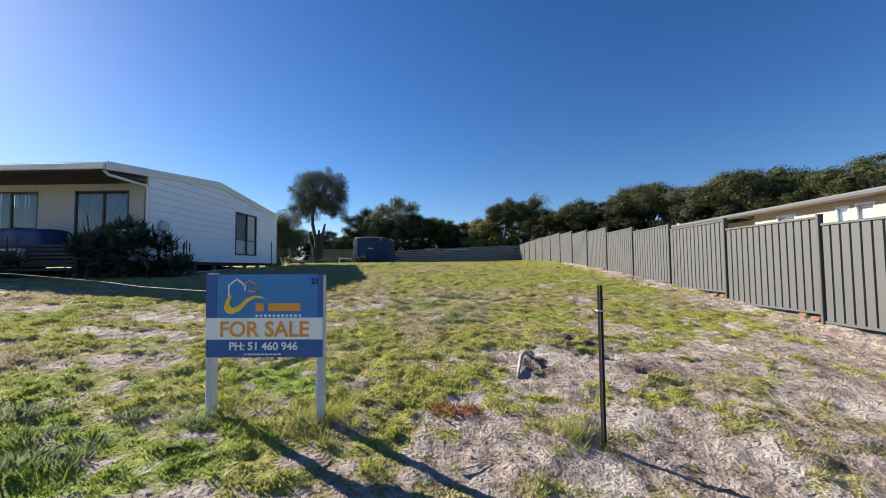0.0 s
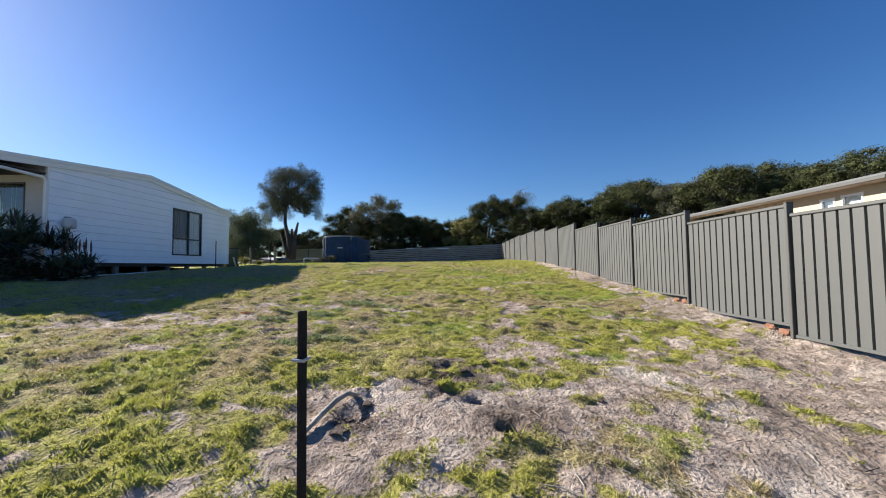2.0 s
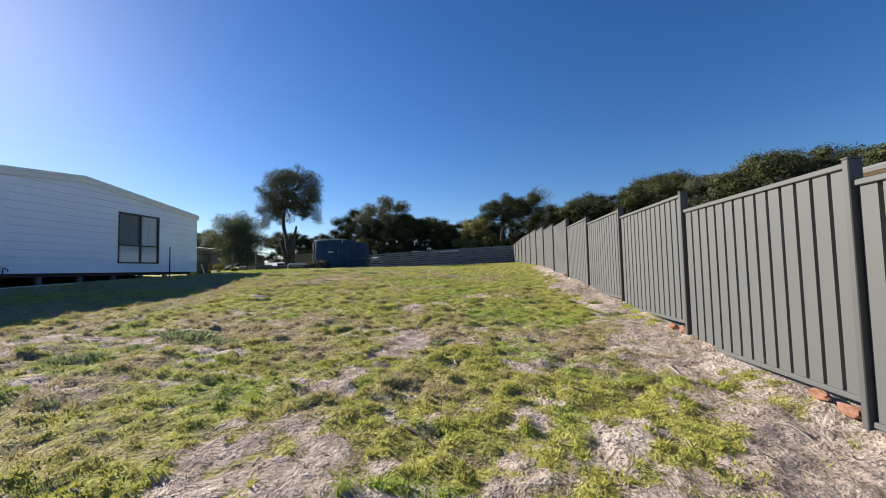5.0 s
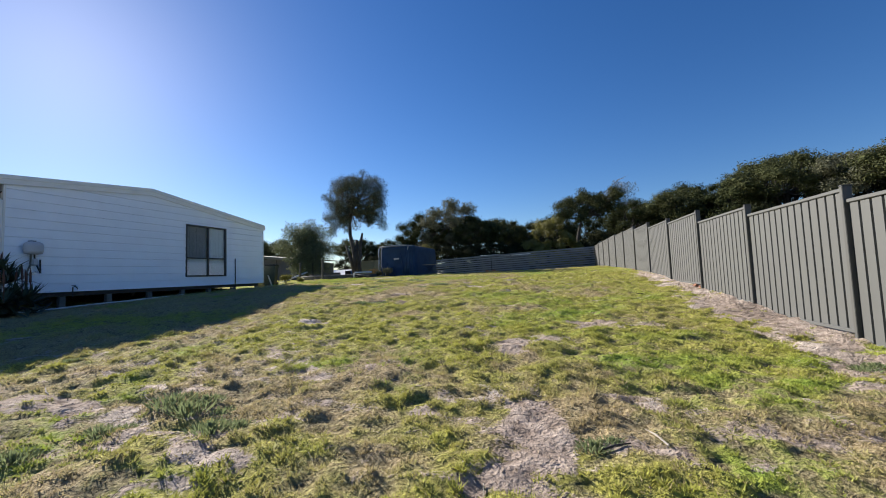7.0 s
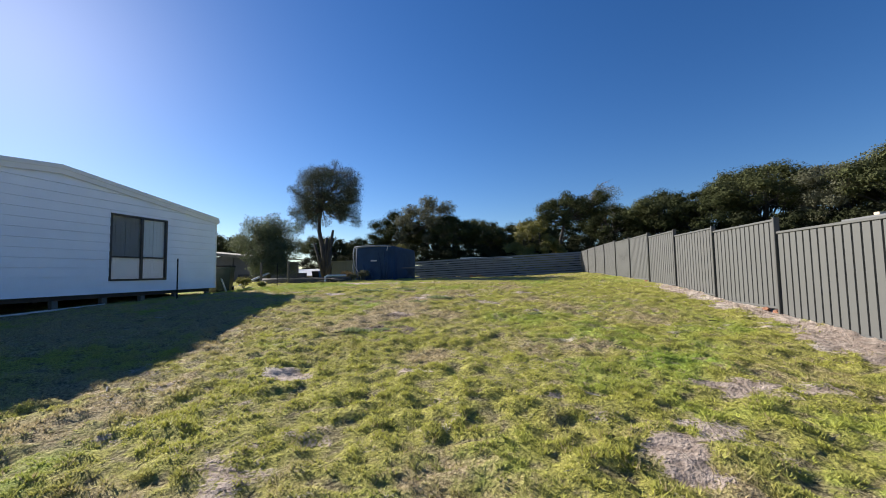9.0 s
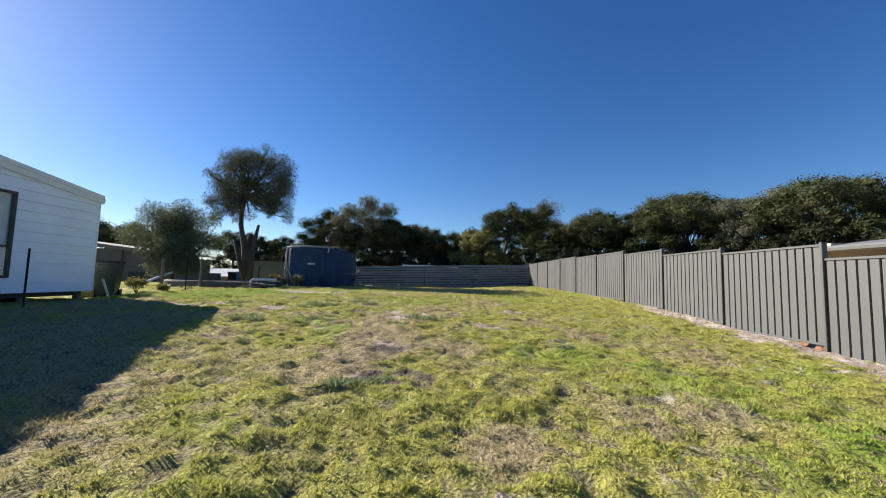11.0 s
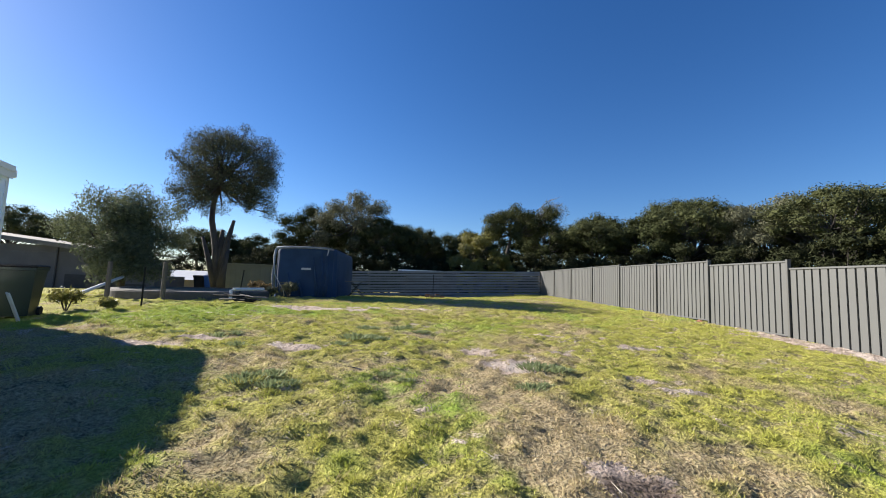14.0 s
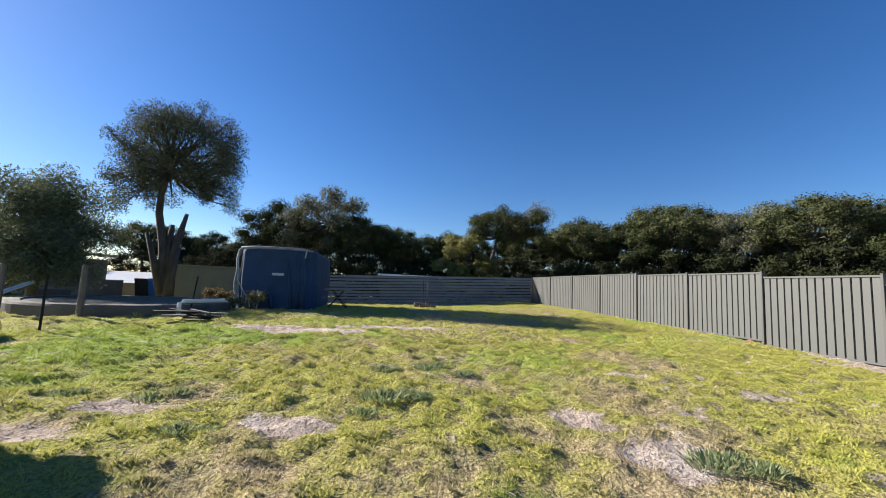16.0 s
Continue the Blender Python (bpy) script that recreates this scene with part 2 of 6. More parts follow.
M_SHEDGREEN = material("faded_green_sheet", (0.17, 0.175, 0.125), 0.7, var=0.15, scale=1.5, fine=40)
M_BEIGE = material("grey_beige_wall", (0.12, 0.115, 0.11), 0.85, var=0.2, scale=1.5, fine=40)
M_BINGREEN = material("dark_green_plastic", (0.022, 0.036, 0.024), 0.45, var=0.2, scale=6)
M_BINLID = material("olive_bin_lid", (0.10, 0.10, 0.05), 0.5, var=0.2, scale=6)
M_BINBLUE = material("blue_plastic", (0.02, 0.09, 0.32), 0.4, var=0.15, scale=6)
M_DEADWOOD = material("bleached_deadwood", (0.36, 0.33, 0.28), 0.9, var=0.45, scale=7, fine=60, bump=0.6)
M_PVC = material("white_pipe_plastic", (0.68, 0.69, 0.68), 0.4, var=0.06)

# ---- building helpers ----
def mesh_ob(name, bm, mat, smooth=False):
    me = bpy.data.meshes.new(name)
    bm.normal_update()
    bm.to_mesh(me)
    bm.free()
    for p in me.polygons:
        p.use_smooth = smooth
    for m in mat if isinstance(mat, (list, tuple)) else (mat,):
        me.materials.append(m)
    return new(name, me)


def part(name, bm, mat, parent, label="", smooth=False):
    ob = mesh_ob(name, bm, mat, smooth)
    ob.parent = parent
    if label:
        tagged(ob, label)
    return ob


def thing(name, at, label, category, group="", kind="", rz=0.0):
    ob = new(name)
    ob.empty_display_size = 0.2
    ob.matrix_world = pose(*at, 0, 0, rz)
    return tagged(ob, label, category, group, kind)


def box(bm, lo, hi, bevel=0.0, m=None):
    """An axis-aligned block, its edges broken by bevel."""
    c = [(a + b) / 2 for a, b in zip(lo, hi)]
    d = [abs(b - a) for a, b in zip(lo, hi)]
    r = bmesh.ops.create_cube(bm, size=1.0, matrix=(m or Matrix()) @ Matrix.Translation(c) @ Matrix.Diagonal((*d, 1)))
    if bevel:
        es = list({e for v in r["verts"] for e in v.link_edges})
        bmesh.ops.bevel(bm, geom=es, offset=bevel, segments=1, affect="EDGES", clamp_overlap=True)
    return r


def boxed(lo, hi, bevel=0.0, m=None):
    bm = bmesh.new()
    box(bm, lo, hi, bevel, m)
    return bm


def tube(bm, pts, radii, n=8, cap=True):
    """A tapered tube along pts."""
    pts = [Vector(p) for p in pts]
    rings = []
    for i, p in enumerate(pts):
        a = pts[max(i - 1, 0)]
        b = pts[min(i + 1, len(pts) - 1)]
        d = (b - a).normalized()
        u = d.cross(Vector((0.3, 0.9, 0.1)) if abs(d.z) > 0.8 else Vector((0, 0, 1))).normalized()
        v = d.cross(u)
        rings.append([bm.verts.new(p + (u * math.cos(k * math.tau / n) + v * math.sin(k * math.tau / n)) * radii[i]) for k in range(n)])
    for r, s in zip(rings, rings[1:]):
        for k in range(n):
            bm.faces.new((r[k], r[(k + 1) % n], s[(k + 1) % n], s[k]))
    if cap:
        bm.faces.new(rings[0][::-1]), bm.faces.new(rings[-1])
    return bm


def raw_mesh(name, verts, faces_n, mat):
    """A mesh of loose equal polygons, straight from an array (count, corners, 3)."""
    verts = np.asarray(verts, dtype=np.float32)
    cnt = verts.shape[0]
    me = bpy.data.meshes.new(name)
    me.vertices.add(cnt * faces_n)
    me.vertices.foreach_set("co", verts.reshape(-1))
    me.loops.add(cnt * faces_n)
    me.loops.foreach_set("vertex_index", np.arange(cnt * faces_n, dtype=np.int32))
    me.polygons.add(cnt)
    me.polygons.foreach_set("loop_start", np.arange(0, cnt * faces_n, faces_n, dtype=np.int32))
    me.update(calc_edges=True)
    me.materials.append(mat)
    return me


# ---- the lie of the land ----
rng = np.random.default_rng(7)
LAT = rng.random((256, 256))


def vnoise(x, y, s):
    """Smooth value noise in the plane, cells of 1/s metres."""
    x, y = np.asarray(x, float) * s + 101.3, np.asarray(y, float) * s + 57.7
    i, j = np.floor(x).astype(int), np.floor(y).astype(int)
    u, v = x - i, y - j
    u, v = u * u * (3 - 2 * u), v * v * (3 - 2 * v)
    a, b, c, d = LAT[i % 256, j % 256], LAT[(i + 1) % 256, j % 256], LAT[i % 256, (j + 1) % 256], LAT[(i + 1) % 256, (j + 1) % 256]
    return (a * (1 - u) + b * u) * (1 - v) + (c * (1 - u) + d * u) * v


def land(x, y):
    """Height of the slope without its small unevenness."""
    x, y = np.asarray(x, float), np.asarray(y, float)
    xc, yc = np.clip(x, -13, 8), np.clip(y, -3, 40)
    q = yc / 20
    z = 0.1712 + 1.3994 * q + 0.8196 * q**2 - 1.0047 * q**3 + 0.2388 * q**4 + xc * (-0.071 + 0.0692 * q - 0.0121 * q**2)
    z = z - 0.08 * np.clip(1 - yc / 6, 0, 1)
    z = z - (0.058 + 0.026 * np.clip(xc, -1, 2)) * np.clip((4.6 - yc) / 1.25, 0, 1.4)
    z = z - 0.035 * np.clip(yc - 30, 0, 9) * np.clip((7 - xc) / 6, 0, 1)
    z = z + 0.06 * np.exp(-((xc - 7.0) / 0.4) ** 2) * np.clip((yc - 3) / 2, 0, 1) * np.clip((30 - yc) / 6, 0, 1)
    return z - 0.20 * np.exp(-((xc + 11.0) / 2.6) ** 2) * np.clip((yc - 9) / 3, 0, 1) * np.clip((25 - yc) / 3, 0, 1)


# small dug holes: x, y, radius, depth
PITS = [(1.75, 5.85, 0.10, 0.06), (1.86, 5.92, 0.07, 0.05), (1.54, 5.6, 0.07, 0.05), (1.9, 5.36, 0.10, 0.06), (2.1, 5.2, 0.08, 0.05), (2.33, 4.78, 0.10, 0.08), (2.28, 5.96, 0.06, 0.05), (1.74, 5.24, 0.06, 0.05),
        (1.16, 5.2, 0.06, 0.05), (1.3, 5.26, 0.05, 0.04), (1.12, 4.86, 0.12, 0.05), (3.9, 10.0, 0.08, 0.06), (2.15, 9.67, 0.10, 0.05), (2.0, 10.4, 0.09, 0.04), (-0.69, 16.43, 0.08, 0.04), (-0.3, 15.07, 0.1, 0.04)]


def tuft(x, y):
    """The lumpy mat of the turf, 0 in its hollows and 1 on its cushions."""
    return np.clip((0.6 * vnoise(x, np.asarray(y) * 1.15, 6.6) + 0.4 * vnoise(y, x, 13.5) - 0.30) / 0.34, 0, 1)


def height(x, y):
    x, y = np.asarray(x, float), np.asarray(y, float)
    near = np.clip((45 - np.abs(x)) / 20, 0, 1)
    calm = 1.0 - 0.45 * np.clip((8 - y) / 2, 0, 1)
    lumps = 0.05 * calm * (vnoise(x, y, 3.1) - 0.5) + 0.035 * calm * (vnoise(x, y, 5.6) - 0.5) + 0.028 * (vnoise(y, x, 11.0) - 0.5) + 0.014 * (vnoise(y, x, 19.0) - 0.5)
    turfed = np.clip((0.62 - bare(x, y)) / 0.34, 0, 1)
    z = land(x, y) + near * (0.07 * calm * (vnoise(x, y, 0.9) - 0.5) + lumps + 0.030 * (tuft(x, y) - 0.45) * turfed)
    for px, py, r, d in PITS:
        q = ((x - px) ** 2 + (y - py) ** 2) / (r * r)
        z = z - d * np.exp(-q) + 0.35 * d * np.exp(-((np.sqrt(q) - 1.5) / 0.45) ** 2)
    return z


def gz(x, y):
    return float(height(x, y))


# bare sandy patches near the street and up the slope: x, y, half lengths, strength
PATCHES_LOW = [(0.35, 3.3, 0.8, 0.5, 0.45), (-6.4, 6.3, 0.9, 0.35, 0.6), (-4.1, 6.1, 0.9, 0.3, 0.6), (-3.8, 5.2, 0.8, 0.25, 0.55), (-3.2, 4.2, 0.7, 0.2, 0.45), (-2.5, 6.9, 0.6, 0.2, 0.6), (-1.4, 6.0, 0.5, 0.15, 0.5),
               (-1.36, 7.5, 0.6, 0.15, 0.45), (0.15, 6.75, 0.4, 0.15, 0.5), (2.7, 6.7, 0.6, 0.5, 0.4), (1.5, 5.1, 0.8, 0.4, 0.4), (2.4, 5.0, 0.7, 0.4, 0.4), (4.6, 6.0, 0.6, 0.3, 0.4), (-0.45, 14.8, 0.6, 0.45, 0.5), (-1.05, 8.85, 0.5, 0.18, 0.75),
               (1.0, 8.5, 0.35, 0.12, 0.6), (3.13, 9.45, 0.24, 0.5, 0.8), (3.05, 8.8, 0.25, 0.25, 0.4), (3.98, 10.04, 0.25, 0.2, 0.65), (2.5, 8.2, 0.7, 0.25, 0.4)]
PATCHES_HIGH = [(4.5, 8.5, 0.4, 0.2, 0.45), (-0.67, 16.0, 0.35, 0.5, 0.5), (-0.84, 12.44, 0.3, 0.25, 0.6), (2.78, 11.35, 0.25, 0.3, 0.85), (2.95, 11.8, 0.3, 0.25, 0.4), (3.35, 11.8, 0.25, 0.25, 0.4), (4.0, 12.8, 0.5, 0.25, 0.55),
                (4.6, 12.95, 0.3, 0.2, 0.5), (-0.95, 19.7, 0.3, 0.45, 0.75), (-0.72, 18.8, 0.35, 0.4, 0.6), (-5.7, 19.4, 0.6, 0.2, 0.6), (-5.2, 19.9, 0.5, 0.2, 0.6), (-3.83, 19.5, 0.45, 0.25, 0.6), (0.9, 18.3, 0.3, 0.35, 0.55),
                (1.15, 17.9, 0.4, 0.2, 0.55), (0.92, 21.3, 0.6, 0.2, 0.5), (0.45, 19.8, 0.3, 0.3, 0.45), (-4.6, 24.6, 1.6, 0.4, 0.9), (-2.5, 25.4, 1.6, 0.35, 0.8), (2.0, 20.3, 0.4, 0.2, 0.45)]
# fresh green growth: x, y, half lengths, strength
FRESH = [(5.0, 9.2, 0.9, 0.6, 0.8), (5.2, 8.6, 0.7, 0.4, 0.7), (3.65, 6.45, 0.5, 0.2, 1.0), (-7.3, 21.6, 2.0, 1.3, 0.9), (-6.0, 23.5, 2.5, 0.9, 0.7), (-2.2, 17.8, 0.9, 0.6, 0.75), (1.5, 10.2, 0.8, 0.5, 0.5), (-1.4, 4.0, 0.6, 0.3, 0.5),
         (-2.2, 2.8, 1.2, 0.5, 0.6), (3.8, 13.6, 0.7, 0.4, 0.5), (-3.4, 16.2, 0.8, 0.6, 0.5), (4.2, 11.2, 0.5, 0.5, 0.45), (0.2, 10.3, 0.5, 0.3, 0.4)]


# brown-grey dead plant matter and damp dug soil: x, y, half lengths, strength
DEAD = [(-0.75, 15.7, 0.55, 0.5, 0.8), (-0.3, 14.9, 0.6, 0.55, 0.9), (-0.2, 14.2, 0.6, 0.4, 0.7), (1.85, 5.65, 0.55, 0.5, 0.6), (1.15, 4.75, 0.2, 0.16, 0.8), (2.4, 4.9, 0.5, 0.4, 0.5),
        (3.15, 8.4, 0.5, 0.3, 0.5), (-1.9, 13.4, 0.8, 0.5, 0.6), (-0.5, 15.5, 0.5, 0.5, 0.5), (6.5, 9.0, 0.5, 3.0, 0.12), (6.6, 15.0, 0.4, 4.0, 0.25), (4.6, 5.2, 1.0, 0.8, 0.35)]


def blobs_at(x, y, rows):
    f = 0.0
    for px, py, a, b, s in rows:
        f = f + s * np.exp(-(((x - px) / a) ** 2 + ((y - py) / b) ** 2) ** 1.7)
    return f


def dead(x, y):
    """How much dead litter and dark soil lies on the bare ground, 0 to 1."""
    x, y = np.asarray(x, float), np.asarray(y, float)
    return np.clip(0.5 * (vnoise(x, y, 0.8) - 0.4) * np.clip((y - 6) / 4, 0.35, 1) + blobs_at(x, y, DEAD), 0, 1)


def tone(x, y):
    """0 where the turf is straw brown, 1 where it is yellow-green."""
    x, y = np.asarray(x, float), np.asarray(y, float)
    f = 0.66 + 0.10 * np.clip((y - 14) / 5, 0, 1) + 0.9 * (vnoise(x, y, 0.45) - 0.5) + 0.9 * (vnoise(x, y, 1.3) - 0.5) + 0.5 * (vnoise(x, y, 3.9) - 0.5)
    f = f + 0.05 * np.clip(x - 1.5, -5, 3) * np.clip((22 - y) / 6, 0, 1) + 0.4 * np.exp(-((x + 7.5) / 3) ** 2 - ((y - 24) / 3) ** 2)
    f = f - 0.15 * np.clip((1.5 - x) / 4, 0, 1) * np.clip((y - 7) / 2, 0, 1) * np.clip((18 - y) / 3, 0, 1)
    return np.clip(f, 0, 1)


def lush(x, y):
    """How fresh and green the turf is, 0 to 1."""
    x, y = np.asarray(x, float), np.asarray(y, float)
    return np.clip(0.15 + 1.1 * (vnoise(x, y, 0.7) - 0.55) + 0.9 * (vnoise(y, x, 2.6) - 0.5) + blobs_at(x, y, FRESH), 0, 1)


def bare(x, y):
    """How bare the soil is, 0 to 1."""
    x, y = np.asarray(x, float), np.asarray(y, float)
    f = 0.42 * (vnoise(x, y, 0.55) - 0.5) + 0.55 * (vnoise(x, y * 1.3, 1.7) - 0.5) + 0.8 * (vnoise(x, y * 1.5, 4.2) - 0.5) + 0.6 * (vnoise(x, y, 9.5) - 0.5)
    f = 0.20 + f * (1.0 - 0.35 * np.clip((y - 8) / 3, 0, 1))
    f = f + 0.34 * np.clip((x - 0.6) / 2.6, 0, 1) * np.clip((8.4 - y) / 3.2, 0, 1)
    f = f + 0.20 * np.clip((6.5 - y) / 3.0, 0, 1)
    f = f + 0.62 * np.clip((x - 5.5 - 0.04 * np.clip(y - 9, -3, 12)) / 0.7, 0, 1) * np.clip((26 - y) / 6.0, 0, 1)
    f = f + blobs_at(x, y, PATCHES_LOW) + blobs_at(x, y, PATCHES_HIGH) - 0.20 * np.clip((1.2 - x) / 1.5, 0, 1) * np.clip((7.5 - y) / 2, 0, 1)
    f = f - 0.08 * np.clip((y - 8) / 4, 0, 1)
    return np.clip(f, 0, 1)


def spread(lo, hi, step, far):
    inner = list(np.arange(lo, hi + 1e-6, step))
    out, d, p = [], step * 2, 0.0
    while p < far:
        p += d
        d *= 1.45
        out.append(p)
    return np.array([lo - v for v in out[::-1]] + inner + [hi + v for v in out])


gx, gy = spread(-12.0, 7.6, 0.062, 1800), spread(0.5, 38.0, 0.09, 1800)
gy = np.concatenate([gy[gy < 0.5], np.arange(0.5, 12.5, 0.048), np.arange(12.5, 21.0, 0.066), gy[gy >= 21.0]])
GX, GY = np.meshgrid(gx, gy)
GZ = height(GX, GY)
ground_me = bpy.data.meshes.new("ground")
co = np.stack([GX, GY, GZ], -1).astype(np.float32)
nx, ny = len(gx), len(gy)
idx = np.arange(nx * ny).reshape(ny, nx)
quads = np.stack([idx[:-1, :-1], idx[:-1, 1:], idx[1:, 1:], idx[1:, :-1]], -1).reshape(-1, 4).astype(np.int32)
ground_me.vertices.add(nx * ny)
ground_me.vertices.foreach_set("co", co.reshape(-1))
ground_me.loops.add(quads.size)
ground_me.loops.foreach_set("vertex_index", quads.reshape(-1))
ground_me.polygons.add(len(quads))
ground_me.polygons.foreach_set("loop_start", np.arange(0, quads.size, 4, dtype=np.int32))
ground_me.polygons.foreach_set("use_smooth", np.ones(len(quads), dtype=bool))
ground_me.update(calc_edges=True)
ground_me.attributes.new("sand", "FLOAT", "POINT").data.foreach_set("value", bare(GX, GY).reshape(-1).astype(np.float32))
ground_me.attributes.new("dead", "FLOAT", "POINT").data.foreach_set("value", dead(GX, GY).reshape(-1).astype(np.float32))
ground_me.attributes.new("tone", "FLOAT", "POINT").data.foreach_set("value", tone(GX, GY).reshape(-1).astype(np.float32))
ground_me.attributes.new("lush", "FLOAT", "POINT").data.foreach_set("value", lush(GX, GY).reshape(-1).astype(np.float32))
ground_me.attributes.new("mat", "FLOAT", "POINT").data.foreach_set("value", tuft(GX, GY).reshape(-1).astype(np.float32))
ground_me.materials.append(M_GROUND)
tagged(new("ground", ground_me), "sloping vacant block of patchy yellow-green turf and bare sandy soil", "ground", kind="structure")

# ---- steel panel fence ----
FENCE_X, POST0, PITCH = 6.89, 7.5, 2.38
PANEL_TOP = {16: 1.98, 15: 2.14, 14: 2.30, 13: 2.447, 12: 2.679, 11: 2.831, 10: 2.988, 9: 3.248, 8: 3.355, 7: 3.532, 6: 3.659, 5: 3.68, 4: 3.739, 3: 3.736, 2: 3.736, 1: 3.715}


def fence_sheet():
    """One ribbed steel sheet, 2.3 m long and 1.74 m high, running along y from 0."""
    bm = bmesh.new()
    ribs, L = 14, 2.33
    prof = []
    for i in range(ribs):
        a = i * L / ribs
        w = L / ribs
        prof += [(a, 0.0), (a + w * 0.06, 0.0), (a + w * 0.14, -0.019), (a + w * 0.92, -0.019)]
    prof.append((L, 0.0))
    rows = [[bm.verts.new((px, py, z)) for py, px in prof] for z in (0.0, 1.74)]
    for k in range(len(prof) - 1):
        bm.faces.new((rows[0][k], rows[0][k + 1], rows[1][k + 1], rows[1][k]))
    bmesh.ops.solidify(bm, geom=bm.faces[:], thickness=0.003)
    return bm


def fence_rail():
    bm = bmesh.new()
    box(bm, (-0.042, 0, 0), (0.024, 2.34, 0.045), 0.006)
    return bm


fence = thing("steel_panel_fence", (FENCE_X, 0, 0), "grey-green ribbed steel panel fence stepping up the slope", "fence", kind="structure")
sheet_me = rail_me = None
for n_, top in PANEL_TOP.items():
    y0 = POST0 + PITCH * (13 - n_)
    panel = new("panel")
    panel.parent = fence
    panel.location = (0, y0 + 0.022, top - 1.80)
    if sheet_me is None:
        s0 = part("sheet", fence_sheet(), M_FENCE, panel)
        r0 = part("rail", fence_rail(), M_FENCE, panel)
        sheet_me, rail_me = s0.data, r0.data
        s0.location, r0.location = (0, 0, 0.03), (0, 0, 0)
    else:
        s0, r0 = new("sheet", sheet_me), new("rail", rail_me)
        s0.parent = r0.parent = panel
        s0.location = (0, 0, 0.03)
    r1 = new("rail", rail_me)
    r1.parent = panel
    r1.location = (0, 0, 1.755)
    bm = bmesh.new()
    zb = gz(FENCE_X, y0) - 0.15
    box(bm, (-0.068, y0 - 0.026, zb), (0.035, y0 + 0.026, top + 0.015), 0.006)
    box(bm, (-0.071, y0 - 0.029, top + 0.015), (0.038, y0 + 0.029, top + 0.03), 0.004)
    part("post", bm, M_POST, fence)
bm = boxed((-0.035, POST0 + PITCH * 13 - 0.03, 1.8), (0.035, POST0 + PITCH * 13 + 0.03, 3.74), 0.006)
part("post", bm, M_POST, fence)


def stone_bm(seed, r):
    random.seed(seed)
    bm = bmesh.new()
    bmesh.ops.create_icosphere(bm, subdivisions=2, radius=1.0)
    for v in bm.verts:
        f = 1 + 0.45 * (noise.noise(v.co * 1.6 + Vector((seed, 0, 0))))
        v.co = Vector((v.co.x * r[0], v.co.y * r[1], v.co.z * r[2])) * f
    return bm


k = 0
for n_, top in PANEL_TOP.items():
    y0 = POST0 + PITCH * (13 - n_)
    if n_ > 14 or n_ < 6:
        continue
    for j in range(2):
        yy = y0 + 0.16 + j * 0.22 + 0.06 * math.sin(k * 3.1)
        gap = top - 1.8 - gz(FENCE_X, yy)
        if gap < 0.05:
            continue
        st = mesh_ob("brick_rubble", stone_bm(k, (0.05, 0.10, max(0.04, min(0.09, gap * 0.45)))), M_RUBBLE)
        st.location = (FENCE_X - 0.02 - 0.03 * (j % 2), yy, gz(FENCE_X, yy) + 0.03)
        tagged(st, "broken orange brick wedged under the steel fence", "brick", "rubble under the fence")
        k += 1

# ---- white house ----
HX, HY0, HY1, HZ0 = -9.85, 12.5, 21.40, 1.85
APEX_Y, APEX_Z, EAVE_F, EAVE_B = 16.13, 5.23, (10.9, 4.66), (21.45, 4.55)


def roof_z(y):
    a, b = (EAVE_F, (APEX_Y, APEX_Z)) if y < APEX_Y else ((APEX_Y, APEX_Z), EAVE_B)
    return a[1] + (b[1] - a[1]) * (y - a[0]) / (b[0] - a[0])


house = thing("white_house", (HX, 17.0, HZ0), "white weatherboard house on stumps with low gable roof and verandah", "house")
HO = Matrix.Translation((-HX, -17.0, -HZ0))


def hpart(name, bm, mat, label="", parent=None):
    bm.transform(HO)
    return part(name, bm, mat, parent or house, label)


WIN = (17.43, 19.275, 2.205, 4.21)


def board(y0, y1, z0, z1, x):
    """A weatherboard cut to the roof line; its lower edge stands proud."""
    ys = sorted({y0, y1, *[v for v in np.arange(10.0, 22.0, 0.25) if y0 < v < y1]})
    top = [(y, min(z1, roof_z(y) - 0.015)) for y in ys]
    top = [(float(y), float(t)) for y, t in top if t > z0 + 0.003]
    if len(top) < 2:
        return
    bm = bmesh.new()
    outline = [(top[0][0], z0), (top[-1][0], z0)] + top[::-1]
    f = [bm.verts.new((x + 0.026 - 0.020 * (zz - z0) / BOARD, yy, zz)) for yy, zz in outline]
    b = [bm.verts.new((x - 0.02, yy, zz)) for yy, zz in outline]
    bm.faces.new(f), bm.faces.new(b[::-1])
    for i in range(len(f)):
        j = (i + 1) % len(f)
        bm.faces.new((f[j], f[i], b[i], b[j]))
    hpart("weatherboard", bm, M_WHITE)


BOARD = 0.245
z = HZ0
while z < APEX_Z:
    z1 = z + BOARD - 0.004
    if z1 > WIN[2] and z < WIN[3]:
        board(HY0, WIN[0], z, z1, HX)
        board(WIN[1], HY1, z, z1, HX)
        if z1 > WIN[3]:
            board(WIN[0] + 0.001, WIN[1] - 0.001, WIN[3], z1, HX)
        if z < WIN[2]:
            board(WIN[0] + 0.001, WIN[1] - 0.001, z, WIN[2], HX)
    else:
        board(HY0, HY1, z, z1, HX)
    z += BOARD

